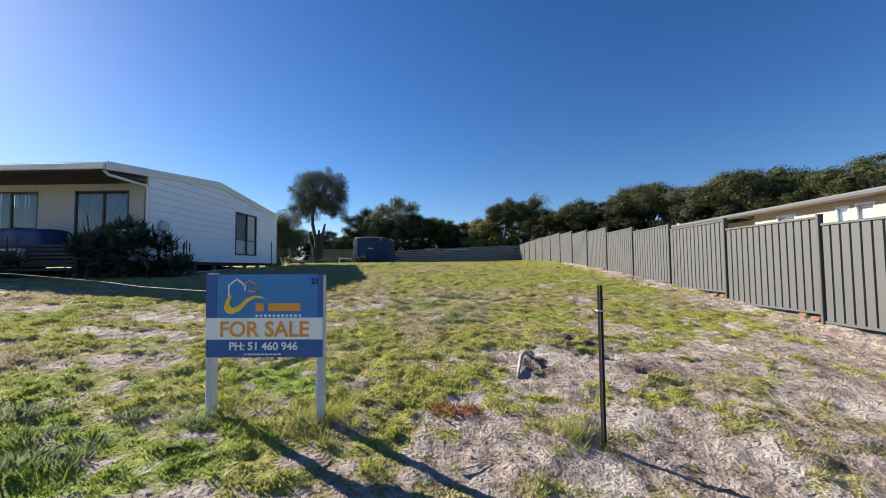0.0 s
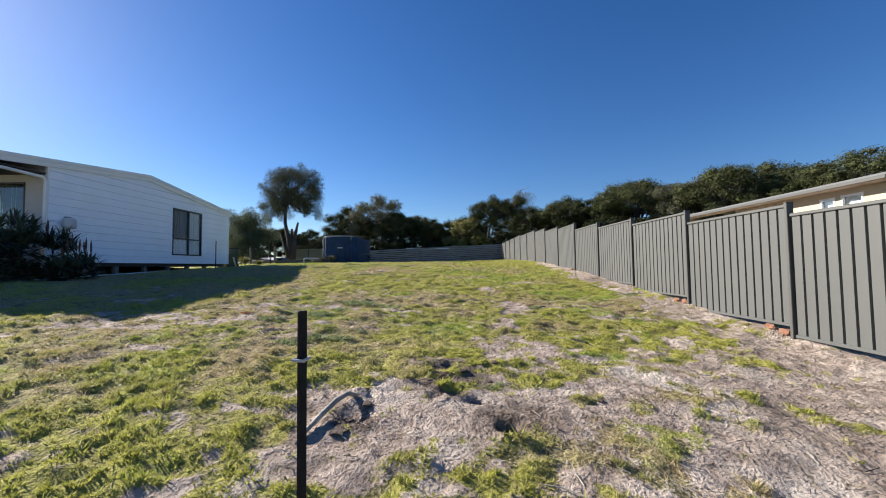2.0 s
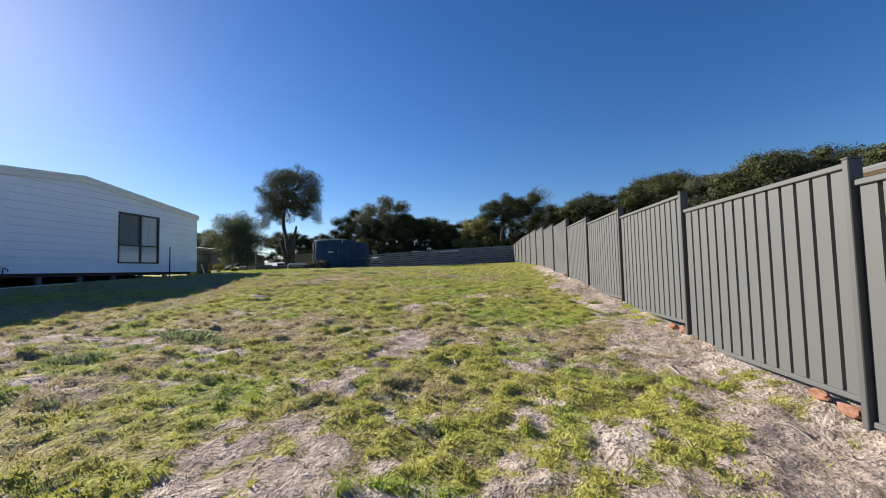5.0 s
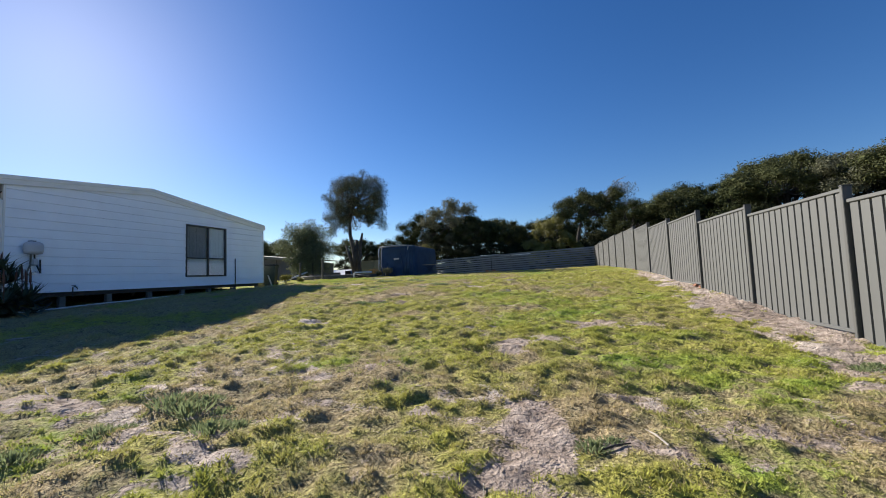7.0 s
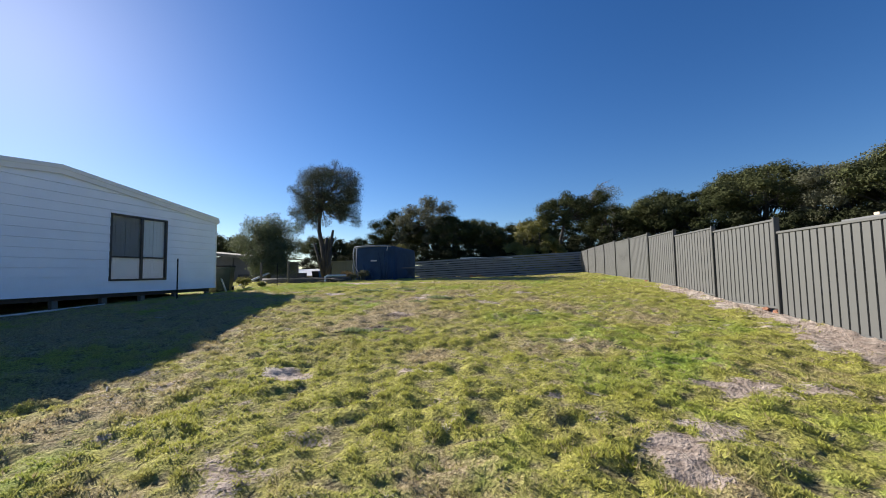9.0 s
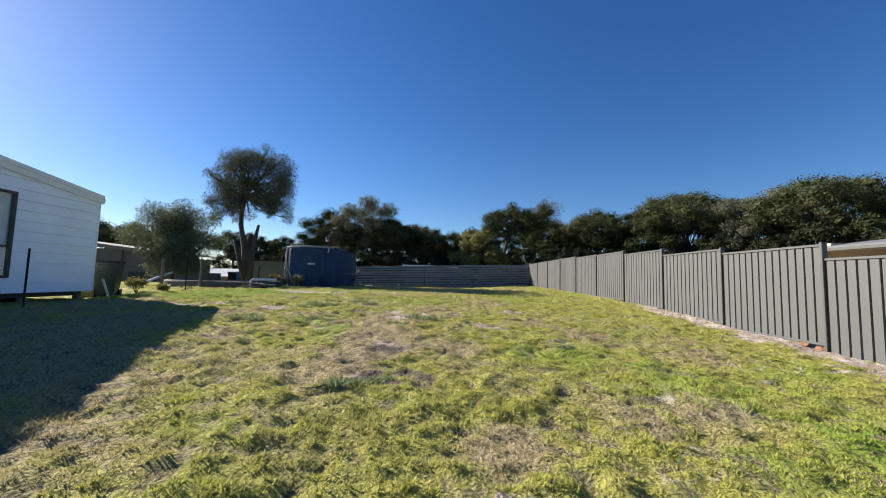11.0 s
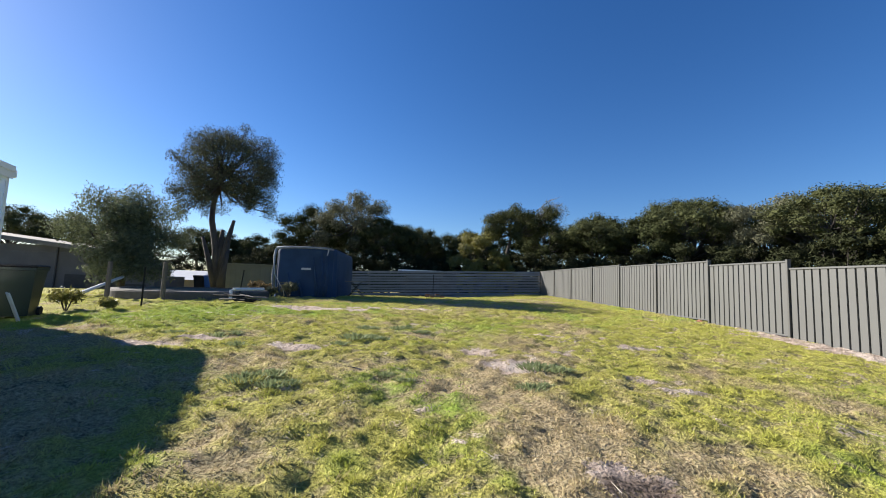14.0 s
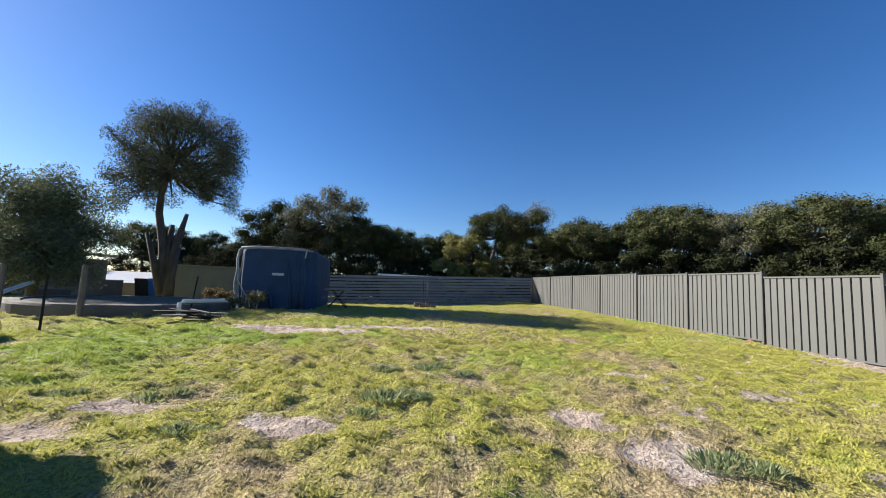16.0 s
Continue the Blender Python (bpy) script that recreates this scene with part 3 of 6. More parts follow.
# inner shell behind the boards, with the window opening left through
bm = bmesh.new()
xi = HX - 0.03
for a, b, c, d in ((HY0, WIN[0], HZ0, 4.48), (WIN[1], HY1, HZ0, 4.48), (WIN[0], WIN[1], HZ0, WIN[2]), (WIN[0], WIN[1], WIN[3], 4.48)):
    box(bm, (xi - 0.10, a, c), (xi, b, d))
box(bm, (-20.0, HY1 - 0.12, HZ0), (HX - 0.03, HY1, 4.48))
box(bm, (-20.1, HY0, HZ0), (-20.0, HY1, 4.48))
hpart("wall", bm, M_WHITE)
# near-black slab: the shade under the house is put into its colour
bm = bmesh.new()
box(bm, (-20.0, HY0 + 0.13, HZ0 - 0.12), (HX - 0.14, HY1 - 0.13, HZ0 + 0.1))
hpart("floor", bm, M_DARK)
bm = bmesh.new()
box(bm, (-20.0, HY0, HZ0), (-12.35, HY0 + 0.12, 2.2))
box(bm, (-20.0, HY0, 4.2), (HX - 0.03, HY0 + 0.12, 4.78))
box(bm, (-10.5, HY0, HZ0), (HX - 0.03, HY0 + 0.12, 4.2))
box(bm, (-13.6, HY0, HZ0), (-12.35, HY0 + 0.12, 4.2))
box(bm, (-20.0, HY0, 2.2), (-15.6, HY0 + 0.12, 4.2))
hpart("front_wall", bm, M_VERANDAH, "off-white verandah wall greyed for its shade")

# roof, barge boards and gutter
bm = bmesh.new()
for (ya, za), (yb, zb) in ((EAVE_F, (APEX_Y, APEX_Z)), ((APEX_Y, APEX_Z), EAVE_B)):
    vs = [(x, y, zz) for x in (-20.3, HX + 0.05) for y, zz in ((ya, za), (yb, zb))]
    lo = [bm.verts.new((x, y, zz - 0.05)) for x, y, zz in vs]
    hi = [bm.verts.new((x, y, zz + 0.02)) for x, y, zz in vs]
    for q in ((0, 1, 3, 2),):
        bm.faces.new([hi[i] for i in q][::-1]), bm.faces.new([lo[i] for i in q])
    for a, b in ((0, 1), (1, 3), (3, 2), (2, 0)):
        bm.faces.new((lo[a], lo[b], hi[b], hi[a]))
hpart("roof", bm, M_ROOF, "pale metal roof")
for (ya, za), (yb, zb) in ((EAVE_F, (APEX_Y, APEX_Z)), ((APEX_Y, APEX_Z), EAVE_B)):
    bm = bmesh.new()
    for x0, x1, d0, d1 in ((HX + 0.052, HX + 0.075, -0.20, 0.03), (HX + 0.076, HX + 0.10, -0.06, 0.045)):
        vs = [bm.verts.new((x, y, zz + d)) for x in (x0, x1) for y, zz in ((ya, za), (yb, zb)) for d in (d0, d1)]
        for q in ((0, 1, 3, 2), (4, 6, 7, 5), (0, 4, 5, 1), (2, 3, 7, 6), (1, 5, 7, 3), (0, 2, 6, 4)):
            bm.faces.new([vs[i] for i in q])
    hpart("barge_board", bm, M_TRIM)
bm = bmesh.new()
box(bm, (-20.3, EAVE_F[0] - 0.10, EAVE_F[1] - 0.20), (HX + 0.05, EAVE_F[0] - 0.002, EAVE_F[1] - 0.02), 0.015)
hpart("gutter", bm, M_TRIM)
bm = bmesh.new()
box(bm, (-20.3, EAVE_B[0] + 0.002, EAVE_B[1] - 0.16), (HX + 0.05, EAVE_B[0] + 0.10, EAVE_B[1] - 0.01), 0.015)
hpart("gutter", bm, M_TRIM)
bm = bmesh.new()
box(bm, (-20.0, EAVE_F[0] + 0.05, 4.42), (HX - 0.02, HY0 - 0.01, 4.45))
hpart("soffit", bm, M_SOFFIT, "brown verandah soffit")
bm = bmesh.new()
tube(bm, [(HX - 0.05, 10.95, 4.45), (HX - 0.05, 11.1, 4.36), (HX + 0.03, 12.35, 4.30), (HX + 0.03, 12.42, 4.2), (HX + 0.03, 12.42, 1.7)], [0.045] * 5, 10)
hpart("downpipe", bm, M_TRIM)
bm = boxed((HX - 0.05, HY0 - 0.03, HZ0), (HX + 0.035, HY0 + 0.02, 4.78), 0.005)
hpart("corner_board", bm, M_TRIM)
bm = boxed((HX - 0.05, HY1 - 0.02, HZ0), (HX + 0.035, HY1 + 0.03, 4.50), 0.005)
hpart("corner_board", bm, M_TRIM)


def window(parent, to_local, y0, y1, z0, z1, label, dim=False):
    """A two-bay aluminium window in a wall that faces +x at x = 0."""
    w = new("window")
    w.parent = parent
    tagged(w, label)
    w.matrix_basis = to_local

    def piece(name, a, b, mat):
        return part(name, boxed(a, b, 0.004), mat, w)
    t = 0.055
    piece("frame_side", (-0.05, y0, z0), (0.035, y0 + t, z1), M_FRAME)
    piece("frame_side", (-0.05, y1 - t, z0), (0.035, y1, z1), M_FRAME)
    piece("frame_head", (-0.05, y0 + t, z1 - t), (0.035, y1 - t, z1), M_FRAME)
    piece("frame_sill", (-0.05, y0 + t, z0), (0.05, y1 - t, z0 + t), M_FRAME)
    ym, zm = y0 + (y1 - y0) * 0.53, z0 + (z1 - z0) * 0.36
    piece("mullion", (-0.045, ym - 0.03, z0 + t), (0.03, ym + 0.03, z1 - t), M_FRAME)
    piece("transom", (-0.04, y0 + t, zm - 0.022), (0.025, ym - 0.03, zm + 0.022), M_FRAME)
    piece("transom", (-0.04, ym + 0.03, zm - 0.022), (0.025, y1 - t, zm + 0.022), M_FRAME)
    for a, b in ((y0 + t, ym - 0.03), (ym + 0.03, y1 - t)):
        for c, d in ((z0 + t, zm - 0.022), (zm + 0.022, z1 - t)):
            g = piece("pane", (-0.012, a, c), (-0.006, b, d), M_GLASS)
            g.visible_shadow = False

    def drape(name, a, b, mat, depth):
        bm = bmesh.new()
        for i in range(12):
            d = depth - 0.007 * (i % 2) - 0.003 * (i % 3)
            box(bm, (d - 0.005, a + (b - a) * i / 12, zm + 0.005), (d, a + (b - a) * (i + 1) / 12 - 0.001, z1 - 0.06))
        part(name, bm, mat, w)
    # dim: charcoal sheets in place of curtains put the unlit room into colour
    drape("curtain", ym + 0.04, y1 - 0.06, M_DIM_BACKING if dim else M_CURTAIN, -0.051)
    drape("blind", y0 + 0.06, ym - 0.035, M_DIM_BACKING if dim else M_SCREEN, -0.051)
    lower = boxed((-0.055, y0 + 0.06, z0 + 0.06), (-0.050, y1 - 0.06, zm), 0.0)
    part("lower_curtain", lower, M_DIM_BACKING if dim else M_CURTAIN, w)
    return w


wloc = Matrix.Translation((0.0, -17.0, -HZ0))
window(house, wloc, *WIN, "dark-framed window with pale curtains")
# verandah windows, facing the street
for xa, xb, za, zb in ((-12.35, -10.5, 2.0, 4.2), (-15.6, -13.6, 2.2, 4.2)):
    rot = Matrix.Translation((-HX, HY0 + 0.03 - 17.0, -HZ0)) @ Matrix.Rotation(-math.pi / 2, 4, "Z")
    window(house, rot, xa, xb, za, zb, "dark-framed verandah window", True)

# stumps under the house and the plank at its foot
for i, yy in enumerate((12.7, 13.82, 15.0, 16.25, 17.45, 18.6, 19.8, 21.2)):
    z0 = gz(HX, yy) - 0.1
    bm = boxed((HX - 0.26, yy - 0.07, z0), (HX - 0.12, yy + 0.07, HZ0 - 0.125), 0.01)
    hpart("stump", bm, M_CONCRETE)
for i, yy in enumerate((12.9, 14.4, 15.9, 17.4, 18.9, 20.4)):
    for xx in (-12.5, -15.5):
        z0 = gz(xx, yy) - 0.1
        hpart("stump", boxed((xx - 0.07, yy - 0.07, z0), (xx + 0.07, yy + 0.07, HZ0 - 0.121), 0.01), M_CONCRETE)
bm = boxed((HX - 0.55, HY0, HZ0 - 0.12), (HX - 0.43, HY1, HZ0 - 0.001), 0.004)
hpart("bearer", bm, M_SOFFIT)
zz0, zz1 = gz(HX - 0.1, 12.3), gz(HX - 0.1, 17.4)
bm = bmesh.new()
tube(bm, [(HX - 0.05, 11.9, zz0 + 0.025), (HX - 0.05, 14.5, (zz0 + zz1) / 2 + 0.03), (HX - 0.05, 17.4, zz1 + 0.025)], [0.03] * 3, 6)
pl = mesh_ob("foundation_plank", bm, M_PLINTH)
tagged(pl, "long white painted plank on the ground under the house edge", "plank")

# meter box, gas pipes and tap on the side wall
bm = bmesh.new()
rings = []
for k, (r, zz) in enumerate(((0.10, -0.17), (0.185, -0.15), (0.205, -0.08), (0.205, 0.05), (0.185, 0.12), (0.11, 0.165))):
    rings.append([bm.verts.new((0.15 + 0.62 * r * math.cos(a * math.tau / 24), r * math.sin(a * math.tau / 24), zz)) for a in range(24)])
for lo, hi in zip(rings, rings[1:]):
    for a in range(24):
        bm.faces.new((lo[a], lo[(a + 1) % 24], hi[(a + 1) % 24], hi[a]))
bm.faces.new(rings[0][::-1]), bm.faces.new(rings[-1])
meter = mesh_ob("gas_meter", bm, M_METER, True)
meter.location = (HX, 13.02, 3.04)
tagged(meter, "rounded pale grey gas meter on the white wall", "gas meter")
for name, pts, r in (("inlet_pipe", [(0.12, -0.03, -0.17), (0.12, -0.03, -0.45), (0.10, -0.08, -0.6), (0.08, -0.1, -1.25)], 0.022),
                     ("outlet_pipe", [(0.12, 0.04, -0.17), (0.12, 0.05, -0.36), (0.12, 0.16, -0.62), (0.08, 0.19, -0.66), (0.06, 0.19, -0.30)], 0.018)):
    bm = bmesh.new()
    tube(bm, pts, [r] * len(pts), 8)
    part(name, bm, M_CONCRETE if name == "inlet_pipe" else M_FRAME, meter)
part("bracket", boxed((0.026, -0.06, 0.165), (0.15, 0.06, 0.195), 0.006), M_FRAME, meter)
part("regulator", boxed((0.05, -0.02, -0.46), (0.17, 0.11, -0.28), 0.03), M_METER, meter)
bm = bmesh.new()
tube(bm, [(0.05, 0, -0.25), (0.05, 0, 0.05), (0.09, 0.02, 0.07), (0.13, 0.05, 0.04), (0.14, 0.06, -0.02)], [0.014, 0.014, 0.018, 0.014, 0.012], 8)
box(bm, (0.06, -0.04, 0.085), (0.075, 0.06, 0.10), 0.004)
tap = mesh_ob("garden_tap", bm, M_FRAME, False)
tap.location = (HX, 13.95, HZ0 + 0.08)
tagged(tap, "small dark garden tap at the foot of the white wall", "tap")

# ---- pale neighbouring house behind the fence ----
NX, NZ, NY1 = 13.07, 3.86, 23.9
nb = thing("cream_house", (NX + 0.4, 14.0, 0.6), "cream rendered house with a low grey metal roof behind the fence", "house")
NO = Matrix.Translation((-(NX + 0.4), -14.0, -0.6))


def npart(name, bm, mat, label="", parent=None):
    bm.transform(NO)
    return part(name, bm, mat, parent or nb, label)


wx = NX + 0.45
wins = [(12.64, 13.26, 2.85, 3.55), (13.42, 13.9, 2.85, 3.53), (15.4, 16.3, 3.1, 3.54)]
prev = 12.0
for a, b, c, d in wins:
    npart("wall", boxed((wx, prev, -0.2), (wx + 0.2, a, NZ - 0.1)), M_CREAM)
    npart("wall", boxed((wx, a, -0.2), (wx + 0.2, b, c)), M_CREAM)
    npart("wall", boxed((wx, a, d), (wx + 0.2, b, NZ - 0.1)), M_CREAM)
    prev = b
npart("wall", boxed((wx, prev, -0.2), (wx + 0.2, 17.4, NZ - 0.1)), M_CREAM)
npart("wall", boxed((wx + 0.2, 12.0, -0.2), (22, 12.2, NZ + 0.3)), M_CREAM)
npart("wall", boxed((wx + 0.2, NY1 - 0.6, 0.5), (22, NY1 - 0.4, NZ + 0.2)), M_CREAM)
npart("wall", boxed((wx + 2.2, 17.4, 0.5), (wx + 2.4, NY1 - 0.6, NZ)), M_CREAM)
npart("wall", boxed((wx + 0.2, 17.2, 0.5), (wx + 2.2, 17.4, NZ - 0.05)), M_CREAM)
bm = bmesh.new()
for x0, x1, za, zb in ((NX, 17.5, NZ, NZ + 0.62), (17.5, 22.4, NZ + 0.62, NZ)):
    vs = [bm.verts.new((x, y, zz + d)) for x, zz in ((x0, za), (x1, zb)) for y in (11.6, NY1) for d in (-0.05, 0.02)]
    for q in ((0, 1, 3, 2), (4, 6, 7, 5), (0, 4, 5, 1), (2, 3, 7, 6), (1, 5, 7, 3), (0, 2, 6, 4)):
        bm.faces.new([vs[i] for i in q])
npart("roof", bm, M_GUTTER, "grey metal roof")
npart("fascia", boxed((NX - 0.1, 11.6, NZ - 0.15), (NX - 0.002, NY1, NZ - 0.052), 0.01), M_POST)
npart("soffit", boxed((NX - 0.002, 11.7, NZ - 0.14), (wx, NY1 - 0.1, NZ - 0.11)), M_TANSOFFIT)
for a, b, c, d in wins:
    w = new("window")
    w.parent = nb
    bm = bmesh.new()
    for lo, hi in (((wx - 0.01, a, c), (wx + 0.06, a + 0.06, d)), ((wx - 0.01, b - 0.06, c), (wx + 0.06, b, d)),
                   ((wx - 0.01, a + 0.06, c), (wx + 0.06, b - 0.06, c + 0.06)), ((wx - 0.01, a + 0.06, d - 0.06), (wx + 0.06, b - 0.06, d))):
        box(bm, lo, hi, 0.004)
    bm.transform(NO)
    part("frame", bm, M_TRIM, w)
    bm = boxed((wx + 0.03, a + 0.06, c + 0.06), (wx + 0.036, b - 0.06, d - 0.06))
    bm.transform(NO)
    part("pane", bm, M_GLASS, w)
    bm = boxed((wx + 0.12, a + 0.03, c + 0.03), (wx + 0.125, b - 0.03, d - 0.03))
    bm.transform(NO)
    part("blind", bm, M_CURTAIN, w)

# ---- slatted back fence ----
bf = thing("slatted_back_fence", (0, 38.5, 1.8), "weathered blue-grey horizontal timber slat fence across the back of the block", "fence", kind="structure")


def bf_top(x):
    return 3.24 + 0.46 * (x + 5.7) / 12.5


BX = [-14.2, -11.8, -9.4, -7.0, -4.6, -2.2, 0.2, 2.6, 5.0, 6.84]
for i, x in enumerate(BX):
    t = bf_top(x)
    bm = boxed((x - 0.05, 0.03, gz(x, 38.5) - 1.95), (x + 0.05, 0.13, t - 1.8 - 0.02), 0.008)
    part("post", bm, M_OLDPOST, bf)
random.seed(5)
for i in range(len(BX) - 1):
    a, b = BX[i], BX[i + 1]
    for k in range(10):
        d = 0.075 + k * 0.178 + random.uniform(-0.012, 0.012)
        bm = bmesh.new()
        za, zb = bf_top(a) - d - 1.8, bf_top(b) - d - 1.8
        h = 0.062 + random.uniform(-0.006, 0.006)
        o = random.uniform(-0.006, 0.006)
        vs = [bm.verts.new((x, y + o, zz + s)) for x, zz in ((a + 0.004, za), (b - 0.004, zb)) for y in (-0.012, 0.012) for s in (-h, h)]
        for q in ((0, 1, 3, 2), (4, 6, 7, 5), (0, 4, 5, 1), (2, 3, 7, 6), (1, 5, 7, 3), (0, 2, 6, 4)):
            bm.faces.new([vs[j] for j in q])
        part("slat", bm, M_SLAT, bf)

# ---- covered caravan ----
def cover_bm(x0, x1, y0, y1, z0, z1, amp):
    """A draped cover over a box with rounded shoulders and hanging folds."""
    bm = bmesh.new()
    W, L, H = x1 - x0, y1 - y0, z1 - z0
    nu, nv = 88, 26
    rings = []
    for j in range(nv + 1):
        f = j / nv
        ring = []
        for i in range(nu):
            a = math.tau * i / nu
            c, s = math.cos(a), math.sin(a)
            p = 0.16
            ux, uy = math.copysign(abs(c) ** p, c), math.copysign(abs(s) ** p, s)
            if f < 0.78:
                zz, sh = f / 0.78 * 0.93, 1.0
            else:
                g = (f - 0.78) / 0.22
                zz, sh = 0.93 + 0.07 * math.sin(min(1, g * 2.2) * math.pi / 2), 1.0 if g < 0.02 else max(0.0, 1 - 0.045 * min(1, g * 2.6) - max(0, g - 0.4) / 0.6 * 0.96)
            px, py = (x0 + x1) / 2 + ux * W / 2 * sh, (y0 + y1) / 2 + uy * L / 2 * sh
            fold = (1 - zz) ** 0.7
            q = noise.noise(Vector((px * 2.1, py * 2.1, zz * 0.5))) * amp * fold + math.sin(a * 23 + 3 * math.sin(a * 5)) * 0.03 * fold
            q += noise.noise(Vector((px * 0.9, py * 0.9, zz * 2.0))) * 0.05
            sag = 0.04 * noise.noise(Vector((px * 1.2, py * 1.2, 3.0))) if f > 0.85 else 0.0
            ring.append(bm.verts.new((px + ux * q, py + uy * q, z0 + zz * H + sag)))
        rings.append(ring)
    for r, s in zip(rings, rings[1:]):
        for k in range(nu):
            bm.faces.new((r[k], r[(k + 1) % nu], s[(k + 1) % nu], s[k]))
    bm.faces.new(rings[-1])
    return bm


van = thing("covered_caravan", (-6.25, 31.8, gz(-6.25, 31.8)), "boxy caravan wrapped in a dark blue fabric cover", "caravan")
VO = Matrix.Translation((6.25, -31.8, -gz(-6.25, 31.8)))
bm = cover_bm(-7.42, -5.10, 29.15, 34.6, 1.86, 3.90, 0.17)
bm.transform(VO)
part("cover", bm, M_TARP, van, "dark blue fabric cover", smooth=True)
bm = bmesh.new()
tube(bm, [(-7.42, 29.2, 3.74), (-7.36, 29.12, 3.83), (-6.9, 29.09, 3.87), (-6.2, 29.07, 3.885), (-5.5, 29.09, 3.88), (-5.16, 29.16, 3.84)], [0.04, 0.055, 0.05, 0.045, 0.05, 0.03], 8)
bm.transform(VO)
part("rolled_edge", bm, M_TARPROLL, van, "paler rolled edge", smooth=True)
bm = bmesh.new()
tube(bm, [(-7.40, 29.12, 3.78), (-7.45, 29.10, 3.5), (-7.43, 29.09, 3.1), (-7.47, 29.09, 2.7), (-7.44, 29.09, 2.4), (-7.38, 29.10, 2.1)], [0.05, 0.045, 0.03, 0.04, 0.03, 0.015], 8)
bm.transform(VO)
part("loose_edge", bm, M_TARPROLL, van, "paler loose edge of the cover", smooth=True)
for x0, x1, za, zb, w in ((-5.95, -5.72, 3.5, 1.9, 0.07), (-5.62, -5.55, 3.75, 1.9, 0.08), (-5.35, -5.42, 3.6, 1.9, 0.07), (-6.9, -6.75, 2.9, 1.9, 0.06), (-6.5, -6.3, 2.6, 1.9, 0.07)):
    bm = bmesh.new()
    tube(bm, [(x0, 29.14, za), ((x0 + x1) / 2 + 0.03, 29.13, (za + zb) / 2), (x1, 29.10, zb)], [w * 0.3, w * 0.8, w], 8)
    bm.transform(VO)
    part("fold", bm, M_TARP, van, smooth=True)
bm = boxed((-6.36, 29.02, 2.99), (-6.0, 29.05, 3.07), 0.005)
bm.transform(VO)
part("badge", bm, M_SEAM, van, "pale grey badge")
bm = bmesh.new()
tube(bm, [(-7.44, 29.07, 3.75), (-7.40, 29.05, 3.2), (-7.38, 29.04, 2.8), (-7.12, 29.03, 2.35), (-7.0, 29.03, 2.2), (-6.95, 29.03, 1.95)], [0.014] * 6, 6)
bm.transform(VO)
part("cord", bm, M_SEAM, van)
bm = bmesh.new()
tube(bm, [(-5.35, 29.06, 3.85), (-5.38, 29.03, 3.6)], [0.025, 0.02], 6)
bm.transform(VO)
part("strap", bm, M_SEAM, van)
for xx in (-7.2, -5.3):
    for yy in (31.2, 32.1):
        bm = bmesh.new()
        bmesh.ops.create_cone(bm, cap_ends=True, segments=20, radius1=0.33, radius2=0.33, depth=0.2, matrix=Matrix.Translation((xx, yy, 2.15)) @ Matrix.Rotation(math.pi / 2, 4, "Y"))
        bm.transform(VO)
        part("wheel", bm, M_BLACK, van)

# ---- for-sale sign ----
def text_mesh(body, size, depth):
    cu = bpy.data.curves.new("lettering", "FONT")
    cu.body, cu.size, cu.extrude, cu.align_x, cu.resolution_u = body, size, depth, "CENTER", 4
    cu.offset = size * 0.022
    tmp = new("lettering_source", cu)
    bpy.context.view_layer.update()
    me = bpy.data.meshes.new_from_object(tmp)
    bpy.data.objects.remove(tmp)
    return me


SX0, SX1, SZ0, SZ1, SY = -1.718, -0.812, 0.893, 1.527, 3.35
sign = thing("for_sale_sign", ((SX0 + SX1) / 2, SY, gz(-1.26, SY)), "blue and white for-sale board on two pale timber posts", "sign")
SO = Matrix.Translation((-(SX0 + SX1) / 2, -SY, -gz(-1.26, SY)))


def spart(name, bm, mat, label="", parent=None):
    bm.transform(SO)
    return part(name, bm, mat, parent or sign, label)


H = SZ1 - SZ0
panel = spart("board", boxed((SX0, SY, SZ0), (SX1, SY + 0.006, SZ1), 0.0), M_SIGN, "printed board")
band0, band1 = SZ0 + H * 0.215, SZ0 + H * 0.475
spart("white_band", boxed((SX0 + 0.001, SY - 0.003, band0), (SX1 - 0.001, SY - 0.0005, band1)), M_SIGN_WHITE, parent=panel)
spart("dark_band", boxed((SX0 + 0.001, SY - 0.003, SZ0 + 0.002), (SX1 - 0.001, SY - 0.0005, band0 - 0.001)), M_SIGN_DARK, parent=panel)
for x0, x1 in ((SX0 - 0.004, SX0 + 0.078), (SX1 - 0.04, SX1 + 0.002)):
    spart("edge_strip", boxed((x0, SY - 0.004, band1 + 0.001), (x1, SY - 0.0006, SZ1 - 0.001)), M_SIGN_DARK, parent=panel)
for x0 in (SX0, SX1 - 0.05):
    xm = x0 + 0.03
    spart("post", boxed((x0 - 0.004, SY + 0.008, gz(xm, SY) - 0.2), (x0 + 0.05, SY + 0.075, SZ1 + (0.012 if x0 == SX0 else -0.01)), 0.004), M_POSTWOOD)


